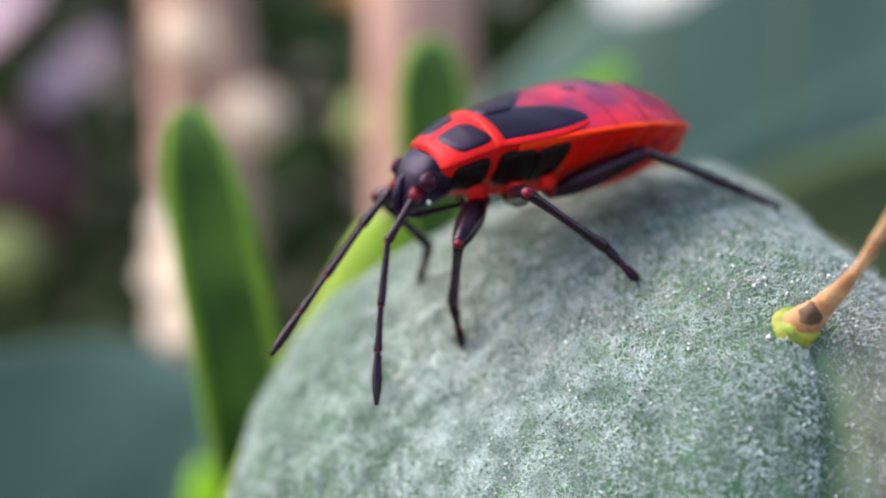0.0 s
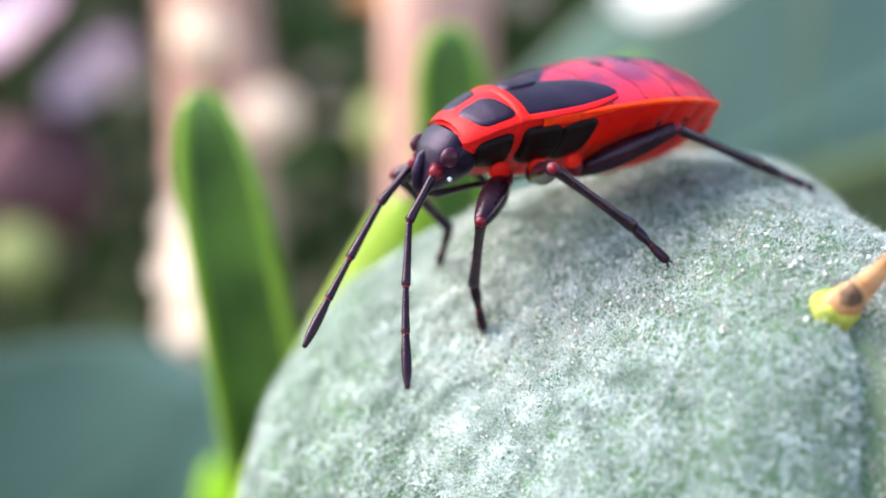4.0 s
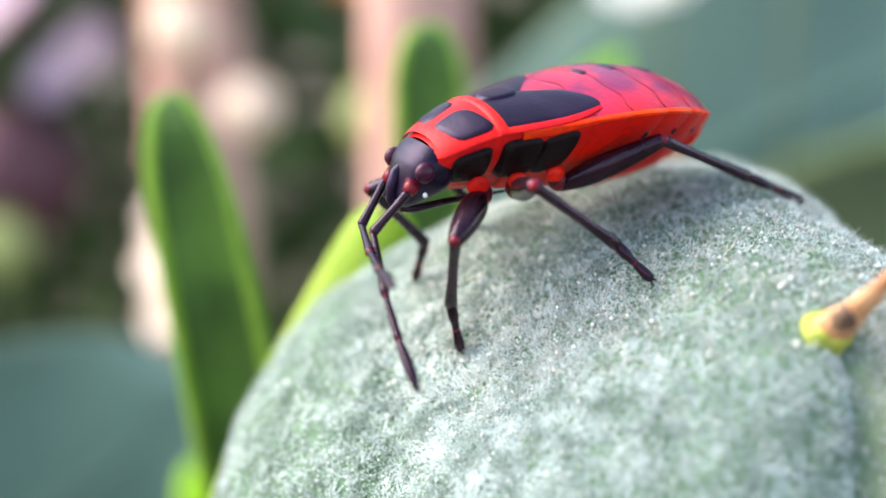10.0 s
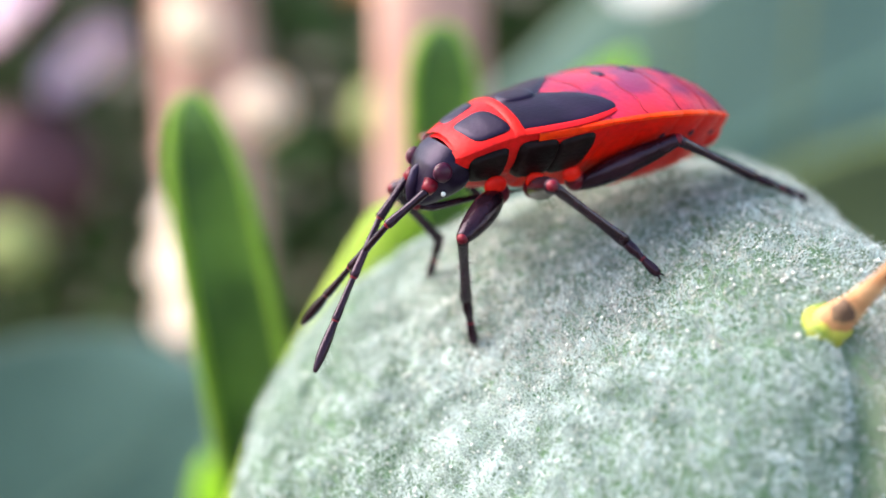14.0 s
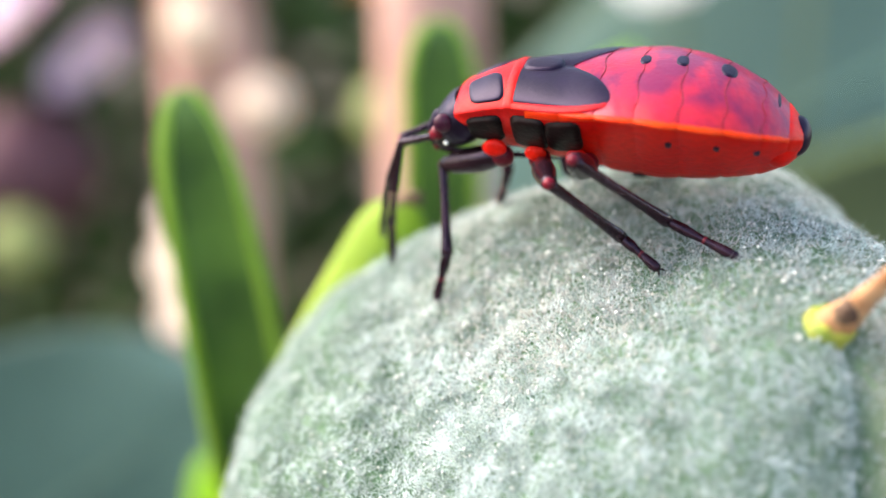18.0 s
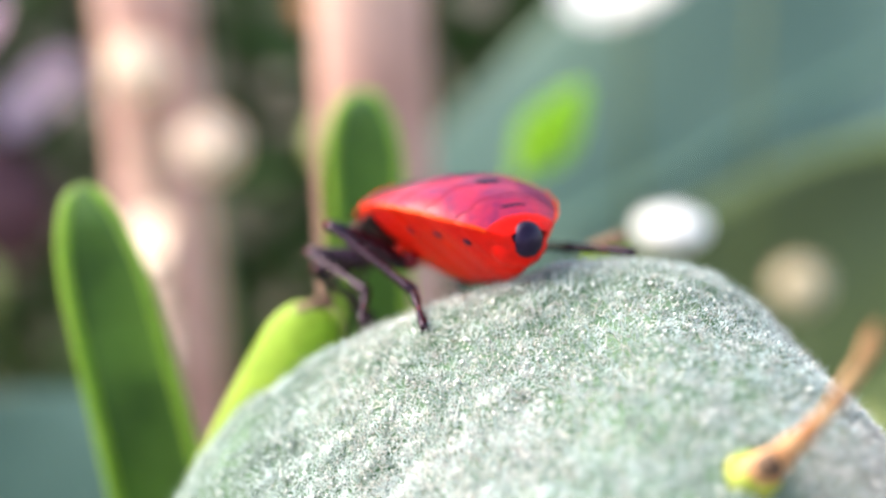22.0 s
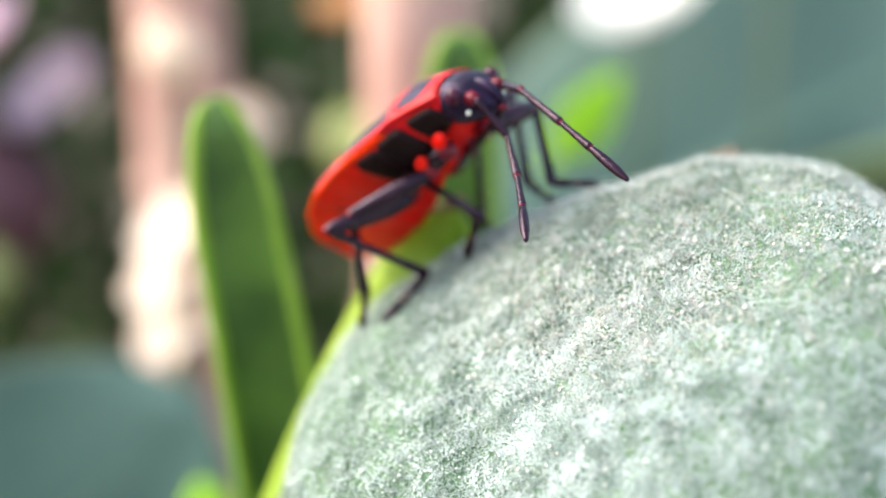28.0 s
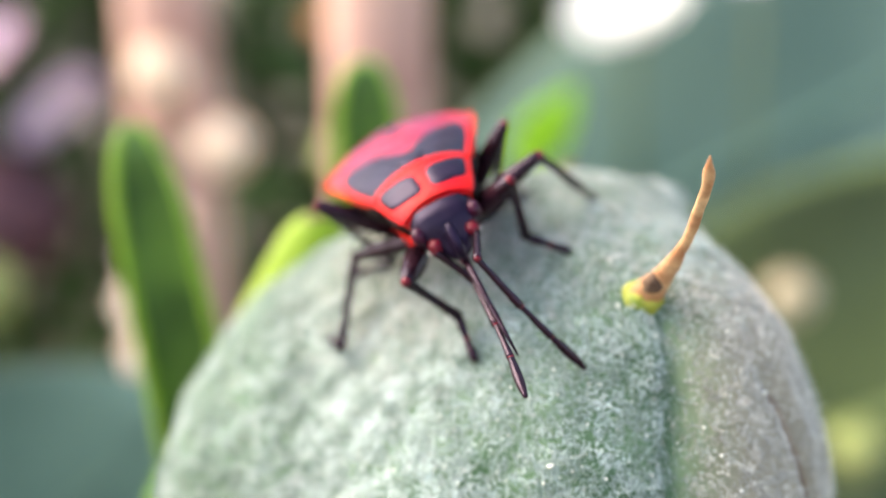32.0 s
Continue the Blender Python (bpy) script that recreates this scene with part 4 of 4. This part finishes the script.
LEFT_HIND_ROWS = (
    (0.0, 8.25, 25.32, -6.21, 36, 0.05, 0),
    (17.0, 8.25, 25.32, -6.21, 36, 0.05, 0),
    (17.5, 8.17, 25.2, -6.18, 54, 0.4, -40),
    (18.0, 5.82, 21.69, -6.59, 54, 0.4, 0),
    (18.5, 5.78, 21.6, -6.61, 54, 0.2, 0),
    (19.0, 5.79, 21.67, -6.62, 54, 0.05, 0),
    (19.5, 2.12, 24.12, -7.24, 45, 0.1, 0),
    (20.0, 2.04, 24.53, -7.1, 63, 0.1, 0),
    (20.5, 1.44, 25.37, -6.97, 63, 0.1, 0),
    (21.0, 1.29, 25.2, -7.11, 45, 0.1, 0),
    (21.5, 1.75, 25.97, -6.69, 54, 0.1, 0),
    (22.0, 1.71, 25.99, -6.69, 54, 0.1, 0),
    (22.5, 6.62, 26.36, -5.74, 54, 0.05, 0),
    (23.0, 6.67, 26.94, -5.72, 72, 0.2, 0),
    (23.5, 4.31, 28.04, -5.98, 54, 0.2, -40),
    (24.0, 2.62, 25.67, -6.48, -63, 0.05, 0),
    (24.5, 1.44, 27.7, -6.57, -54, 0.05, 40),
    (25.0, 1.68, 27.66, -6.5, -54, 0.05, 40),
    (25.5, 1.54, 27.71, -6.62, -54, 0.05, 40),
    (27.5, -0.05, 30.17, -8.71, 36, 0.05, 0),
    (28.0, 0.35, 30.22, -8.67, 45, 0.05, 0),
    (28.5, 0.56, 29.86, -8.33, 36, 0.05, 0),
    (29.0, 0.49, 28.16, -7.29, 126, 0.2, 0),
    (29.5, 4, 27.82, -6.09, 45, 0.05, -40),
    (30.0, 4.81, 26.76, -5.81, 45, 0.05, 0),
    (30.5, 4.9, 26.08, -5.85, 54, 0.4, 0),
    (31.0, 5.09, 25.58, -5.91, 54, 0.4, 0),
    (31.5, 5.05, 25.41, -5.95, 45, 0.05, 0),
    (32.0, 4.96, 25.44, -5.96, 45, 0.2, 0),
)
RIGHT_FRONT_ROWS = (
    (0.0, -0.45, 25.6, -8.16, 54, 0.8, 0),
    (17.0, -0.45, 25.6, -8.16, 54, 0.8, 0),
    (17.5, 0.2, 25.31, -7.7, 18, 0.8, 0),
    (18.0, 1.38, 26.89, -6.71, -9, 0.8, 0),
    (18.5, 2.48, 28.31, -6.69, 18, 0.3, 0),
    (19.0, 2.24, 28.75, -7.02, 18, 0.3, 0),
    (19.5, 3.38, 29.54, -7.37, 0, 0.8, 0),
    (20.0, 3.6, 30.27, -8.19, 27, 0.8, 0),
    (20.5, 3.85, 30.75, -8.81, 117, 0.8, 0),
    (21.0, 2.97, 31.05, -9.46, 126, 0.8, 0),
    (21.5, 3.24, 31.24, -9.73, 99, 0.8, 0),
    (22.0, 2.86, 31.28, -9.81, 81, 0.8, 0),
    (22.5, 1.02, 30.78, -9.14, 9, 0.8, 0),
    (23.0, -0.58, 30.29, -8.94, 27, 0.8, 0),
    (23.5, -3.57, 27.92, -10.24, -9, 0.3, 0),
    (24.0, -2.29, 24.15, -10.23, -81, 0.8, 0),
    (24.5, -2.97, 25.93, -10.06, -108, 0.8, 0),
    (25.0, -2.92, 25.92, -10.02, -45, 0.3, 0),
    (25.5, -3.05, 25.92, -10.12, -45, 0.3, 0),
    (27.5, -3.06, 26.05, -10.09, 99, 1.6, 0),
    (28.0, -0.84, 27.09, -8.1, 9, 0.8, 0),
    (28.5, -0.82, 27.02, -8.09, 9, 0.3, 0),
    (29.0, 2.65, 24.89, -6.71, 18, 0.3, 0),
    (29.5, 1.26, 23.57, -7.98, 36, 0.3, 0),
    (30.0, 1.23, 23.57, -8.01, 54, 0.3, 0),
    (30.5, 0.77, 23.1, -8.68, -18, 0.8, 0),
    (31.0, 1.39, 21.51, -9.22, 54, 0.8, 0),
    (31.5, 1.5, 21.65, -9.05, 54, 1.6, 0),
    (32.0, 3.28, 19.87, -8.76, -27, 0.3, 0),
)
RIGHT_MIDDLE_ROWS = (
    (0.0, 0.71, 26.53, -7.04, 45, 0.3, 0),
    (17.0, 0.71, 26.53, -7.04, 45, 0.3, 0),
    (17.5, 1.53, 26.29, -6.68, 45, 0.3, 0),
    (18.0, 3.23, 27.12, -6.14, 36, 0.3, 0),
    (18.5, 4.26, 27.87, -6.04, 45, 0.3, 0),
    (19.0, 4.01, 28.46, -6.34, 45, 0.3, 0),
    (19.5, 4.67, 29.82, -7.19, -54, 0.8, 0),
    (20.0, 7.32, 27.32, -5.81, 126, 0.8, 0),
    (20.5, 7.15, 27.12, -5.77, 117, 0.8, 0),
    (21.0, 4.28, 30.75, -8.63, 72, 0.8, 0),
    (21.5, 4.38, 30.82, -8.69, 63, 0.8, 0),
    (22.0, 4.09, 30.86, -8.89, 45, 0.8, 0),
    (22.5, 2.83, 30.78, -9.11, 27, 0.8, 0),
    (23.0, -0.18, 28.6, -7.56, -144, 0.8, 0),
    (23.5, -0.44, 28.43, -7.95, -252, 0.8, 0),
    (24.0, -3.06, 29.06, -9.81, -351, 0.8, 0),
    (24.5, -3.5, 28.19, -10.13, -351, 0.8, 0),
    (25.0, -3.46, 28.41, -10.09, -351, 0.8, 0),
    (25.5, -3.51, 28.43, -10.14, -351, 0.8, 0),
    (27.5, -3.68, 27.51, -10.37, -387, 0.8, 0),
    (28.0, -3.5, 27.79, -10.16, -315, 0.8, 0),
    (28.5, -1.44, 25.9, -8.92, -414, 0.8, 0),
    (29.0, -1.78, 27.94, -8.76, -297, 1.6, 0),
    (29.5, -1.48, 25.83, -8.95, -306, 0.8, 0),
    (30.0, -0.97, 25.82, -8.54, -315, 0.8, 0),
    (30.5, -1.05, 26.24, -8.44, -315, 0.8, 0),
    (31.0, -1.3, 26.88, -8.48, -315, 0.8, 0),
    (31.5, -0.33, 23.35, -9.38, -396, 0.3, 60),
    (32.0, -0.32, 23.35, -9.37, -414, 0.3, 60),
)
RIGHT_HIND_ROWS = (
    (0.0, 3.08, 27.74, -6.3, 90, 0.05, 0),
    (17.0, 3.08, 27.74, -6.3, 90, 0.05, 0),
    (17.5, 4.2, 26.75, -5.92, 81, 0.05, 0),
    (18.0, 5.85, 26.44, -5.71, 63, 0.05, 0),
    (18.5, 8.31, 27.58, -6.04, 18, 0.2, 0),
    (19.0, 8.28, 27.61, -6.08, 18, 0.05, 0),
    (19.5, 8.18, 28.3, -6.18, -9, 0.1, 0),
    (20.0, 7.06, 26.1, -5.8, 45, 0.1, -40),
    (20.5, 7.13, 26.19, -5.81, 54, 0.1, 0),
    (21.0, 7.03, 26.27, -5.79, 117, 0.1, 0),
    (21.5, 7.1, 26.12, -5.81, 72, 0.1, 0),
    (22.0, 6.76, 28.32, -5.8, 90, 0.1, 0),
    (22.5, 5.28, 30.59, -7.91, 54, 0.05, 0),
    (23.0, 3.63, 30.5, -8.5, 54, 0.05, 0),
    (23.5, 1.24, 30.73, -9.08, 45, 0.05, 0),
    (24.0, -1.55, 30.83, -9.67, 27, 0.05, 0),
    (24.5, -2.81, 30.42, -10.14, 54, 0.05, 0),
    (25.0, -2.71, 30.59, -10.17, 45, 0.2, 0),
    (25.5, -2.73, 30.61, -10.2, 63, 0.05, 0),
    (27.5, -2.91, 29.5, -8.09, 54, 0.2, 40),
    (28.0, -2.93, 27, -9.73, 54, 0.05, 0),
    (28.5, -3.07, 28.19, -9.77, 36, 0.2, 0),
    (29.0, -1.31, 25.63, -8.9, 9, 0.4, -40),
    (29.5, -1.14, 27.56, -8.31, 36, 0.2, 0),
    (30.0, -0.19, 26.16, -7.71, 45, 0.05, 0),
    (30.5, 0, 25.41, -7.82, 45, 0.05, 0),
    (31.0, 0.13, 24.98, -7.91, 36, 0.05, 0),
    (31.5, 0.2, 24.7, -8.01, 36, 0.05, 0),
    (32.0, 0.18, 24.74, -8, 36, 0.05, 0),
)
LEFT_ANTENNA_ROWS = (
    (0.0, 5, -49, 50, -61),
    (0.5, 19, -57, 61, -62),
    (1.0, 17, -58, 87, -61),
    (1.5, 12, -58, 118, -49),
    (2.0, 16, -60, 126, -42),
    (2.5, 16, -58, 87, -60),
    (3.0, 13, -55, 55, -62),
    (3.5, 6, -49, 39, -58),
    (5.5, 19, -62, 133, -36),
    (6.0, 17, -60, 131, -34),
    (6.5, 24, -60, 91, -58),
    (7.0, 18, -56, 60, -61),
    (7.5, 10, -51, 44, -59),
    (8.0, -8, -36, 132, -45),
    (8.5, 11, -57, 131, -38),
    (9.0, 6, -54, 128, -29),
    (9.5, 18, -58, 96, -57),
    (10.0, -3, -41, 80, -38),
    (10.5, 8, -45, 38, -56),
    (11.0, 8, -50, 87, -58),
    (11.5, 22, -47, 127, -38),
    (12.0, 6, -52, 137, -52),
    (12.5, 19, -36, 47, -59),
    (13.0, 0, -48, -34, -68),
    (13.5, -10, -29, -71, -49),
    (15.5, 20, -56, 38, -57),
    (16.0, 24, -58, 71, -60),
    (16.5, 20, -57, 75, -61),
    (17.0, 19, -56, 59, -61),
    (17.5, 3, -36, -89, -73),
    (18.0, -27, -22, -32, -79),
    (18.5, -4, -89, 57, -56),
    (19.0, 58, -68, 98, -30),
    (22.5, 22, -35, 27, -77),
    (23.0, 6, -58, -17, -85),
    (23.5, -15, -36, -2, -59),
    (24.0, 1, -57, 43, -60),
    (24.5, -13, -72, 30, -66),
    (25.0, 21, -20, 21, -10),
    (25.5, 16, -26, 6, -89),
    (27.5, -9, -56, 74, -54),
    (28.0, -34, -29, -32, -62),
    (28.5, -11, 3, -30, -48),
    (29.0, -13, -20, 13, -73),
    (29.5, 32, -79, 26, -63),
    (30.0, 4, -71, 14, -66),
    (30.5, -20, -40, 31, -47),
    (31.0, -21, -32, 13, -35),
    (31.5, -19, -34, 12, -33),
    (32.0, -18, -11, 74, -71),
)
RIGHT_ANTENNA_ROWS = (
    (0.0, 2, -41, 10, -42),
    (0.5, -3, -34, 6, -39),
    (1.0, -2, -38, 6, -39),
    (1.5, 6, -50, 35, -59),
    (2.0, 19, -59, 52, -63),
    (2.5, 14, -55, 38, -60),
    (3.0, 4, -48, 14, -49),
    (3.5, -3, -36, 6, -40),
    (5.5, 26, -60, 76, -62),
    (6.0, 19, -57, 59, -62),
    (6.5, -1, -37, 10, -42),
    (7.0, 6, -54, 58, -36),
    (7.5, 3, -51, 63, -24),
    (8.0, 5, -46, 36, -57),
    (8.5, 8, -54, 93, -59),
    (9.0, 6, -55, 69, -34),
    (9.5, 5, -57, 76, -7),
    (10.0, 2, -54, 75, 1),
    (10.5, 37, 1, 43, 2),
    (11.0, 7, -46, 36, -56),
    (11.5, 16, -49, 47, -59),
    (12.0, 5, -52, -37, -80),
    (12.5, 0, -49, -77, -55),
    (13.0, 4, -43, 13, -43),
    (13.5, 17, -32, 13, -43),
    (15.5, 24, -60, 74, -61),
    (16.0, 8, -55, 7, -81),
    (16.5, 6, -57, -110, -47),
    (17.0, 7, -59, -112, -42),
    (17.5, 25, -54, -120, -35),
    (18.0, 28, -18, -46, -66),
    (18.5, 57, -29, 40, -74),
    (19.0, 31, -39, -21, -74),
    (22.5, 24, -30, 25, -58),
    (23.0, 7, -34, -31, -58),
    (23.5, -2, -33, 2, -58),
    (24.0, 45, -46, 42, -44),
    (24.5, -42, -82, 3, -65),
    (25.0, -35, -19, -50, -16),
    (25.5, -29, -7, -86, -12),
    (27.5, 9, -54, -248, -89),
    (28.0, 83, -89, -69, -39),
    (28.5, 41, -10, -3, -47),
    (29.0, -60, -89, -94, -57),
    (29.5, -24, -89, -152, -59),
    (30.0, -38, -84, -28, -31),
    (30.5, 6, -76, 10, -70),
    (31.0, 66, -72, 9, -48),
    (31.5, 32, -49, 3, -37),
    (32.0, 82, -63, -5, -25),
)


def smooth(rows, t):
    """The row's values at t, by a curve through the rows that does not overshoot where they rest."""
    ts = [r[0] for r in rows]
    i = max(0, min(len(ts) - 2, int(np.searchsorted(ts, t, "right")) - 1))
    a, b = np.array(rows[i][1:], float), np.array(rows[i + 1][1:], float)
    h = ts[i + 1] - ts[i]
    k = (t - ts[i]) / h
    sa = (b - np.array(rows[i - 1][1:], float)) / (ts[i + 1] - ts[i - 1]) * h if i > 0 else b * 0
    sb = (np.array(rows[i + 2][1:], float) - a) / (ts[i + 2] - ts[i]) * h if i + 2 < len(ts) else b * 0
    cap = np.abs(b - a) * 1.5
    sa, sb = np.clip(sa, -cap, cap), np.clip(sb, -cap, cap)
    return a * (1 + 2 * k) * (1 - k) ** 2 + sa * k * (1 - k) ** 2 + b * k * k * (3 - 2 * k) - sb * k * k * (1 - k)


def stepping(rows, t):
    """A foot's place at t: it swings from print to print with a little lift, and never sinks into the fruit."""
    ts = [r[0] for r in rows]
    i = max(0, min(len(ts) - 2, int(np.searchsorted(ts, t, "right")) - 1))
    a, b = Vector(rows[i][1:4]), Vector(rows[i + 1][1:4])
    k = max(0.0, min(1.0, (t - ts[i]) / (ts[i + 1] - ts[i])))
    k = k * k * (3 - 2 * k)
    p = a.lerp(b, k)
    v = p - FRUIT_C
    lift = min(0.5, 0.3 * (b - a).length) * math.sin(math.pi * k)
    need = float(fruit_radius(np.array([v.normalized()]))[0]) + 0.02
    return FRUIT_C + v.normalized() * (max(v.length, need) + lift)


def bug_pose(x, y, z, yaw, pitch, roll):
    return Matrix.Translation(at(x, y, z)) @ Euler([radians(a) for a in (roll, pitch, yaw)]).to_matrix().to_4x4()


def bone(a, b, pole):
    """The pose of a limb that starts at a and points to b, with its z towards pole."""
    x = (b - a).normalized()
    y = pole.cross(x).normalized()
    m = Matrix((x, y, x.cross(y))).transposed().to_4x4()
    return Matrix.Translation(a) @ m


def leg_poses(body, side, which, foot, swing, steep, turn):
    """Poses of femur, tibia and tarsus in the bug's space, for a foot at a place of the plan."""
    sgn = 1 if side == "left" else -1
    fe, ti, ta = (k * MM for k in LEG_SIZES[which])
    back = body.inverted()
    hip = Vector(HIPS[which])
    hip = Vector((hip.x, hip.y * sgn, hip.z)) * BUG
    n = (body.to_3x3().inverted() @ fruit_normal(foot)).normalized()
    tip = back @ (at(*foot) + (body.to_3x3() @ n) * 0.1 * MM)
    back_way = hip - tip
    back_way = (back_way - n * back_way.dot(n)).normalized()
    turn = radians(turn) * sgn
    back_way = back_way * math.cos(turn) + n.cross(back_way) * math.sin(turn)
    ankle = tip + (back_way + n * steep).normalized() * ta
    reach = (fe + ti) * 0.985
    if (ankle - hip).length > reach:
        ankle = hip + (ankle - hip).normalized() * reach
    d = max((ankle - hip).length, abs(fe - ti) + 0.15 * MM)
    x = (ankle - hip).normalized()
    ref = (Vector((0, 0, 1)) - x * x.z).normalized()
    up = ref * math.cos(radians(swing)) + x.cross(ref) * math.sin(radians(swing)) * sgn
    c = max(-1.0, min(1.0, (fe * fe + d * d - ti * ti) / (2 * fe * d)))
    knee = hip + (x * c + up * math.sqrt(1 - c * c)) * fe
    return bone(hip, knee, up), bone(knee, ankle, up), bone(ankle, tip, n)


def antenna_poses(side, az1, el1, az2, el2):
    sgn = 1 if side == "left" else -1

    def way(az, el):
        a, e = radians(az), radians(el)
        return Vector((math.cos(e) * math.cos(a), math.cos(e) * math.sin(a), math.sin(e)))
    first, rest = way(az1, el1), way(az2, el2)
    p = Vector((ANTENNA_ROOT[0], ANTENNA_ROOT[1] * sgn, ANTENNA_ROOT[2])) * BUG
    out = []
    for length, lean in zip(ANTENNA, (0, 0.10, 0.0, -0.08)):
        d = first if not out else (rest + first * lean).normalized()
        out.append(bone(p, p + d, Vector((0.2, 0.3, 1))))
        p = p + d * length * MM
    return out


def motions():
    moving = [17 + k / 4 for k in range(61)]
    bodies = [(t, bug_pose(*smooth(BUG_ROWS, t))) for t in [0.0] + [9 + k / 2 for k in range(16)] + moving]
    walk(bug, bodies)
    prints = {("left", "front"): LEFT_FRONT_ROWS, ("left", "middle"): LEFT_MIDDLE_ROWS, ("left", "hind"): LEFT_HIND_ROWS,
              ("right", "front"): RIGHT_FRONT_ROWS, ("right", "middle"): RIGHT_MIDDLE_ROWS, ("right", "hind"): RIGHT_HIND_ROWS}
    for key, rows in prints.items():
        bends = [[(r[0], r[k]) for r in rows] for k in (4, 5, 6)]
        poses = [(t, leg_poses(body, *key, stepping(rows, t), *(curve_at(b, t) for b in bends))) for t, body in bodies]
        for i, limb_part in enumerate(LEGS[key]):
            walk(limb_part, [(t, p[i]) for t, p in poses])
    for side, rows in (("left", LEFT_ANTENNA_ROWS), ("right", RIGHT_ANTENNA_ROWS)):
        poses = [(k / 4, antenna_poses(side, *smooth(rows, k / 4))) for k in range(129)]
        for i, segment in enumerate(ANTENNAE[side]):
            walk(segment, [(t, p[i]) for t, p in poses])
    # the beak swings forward at the end
    swings = ((0, 0), (31.1, 0), (31.25, -45), (31.4, -95), (31.55, -135), (32, -140))
    walk(BEAK, [(t, pose(BEAK_ROOT[0] * BUG, 0, BEAK_ROOT[2] * BUG, 0, a, 0)) for t, a in swings])


motions()
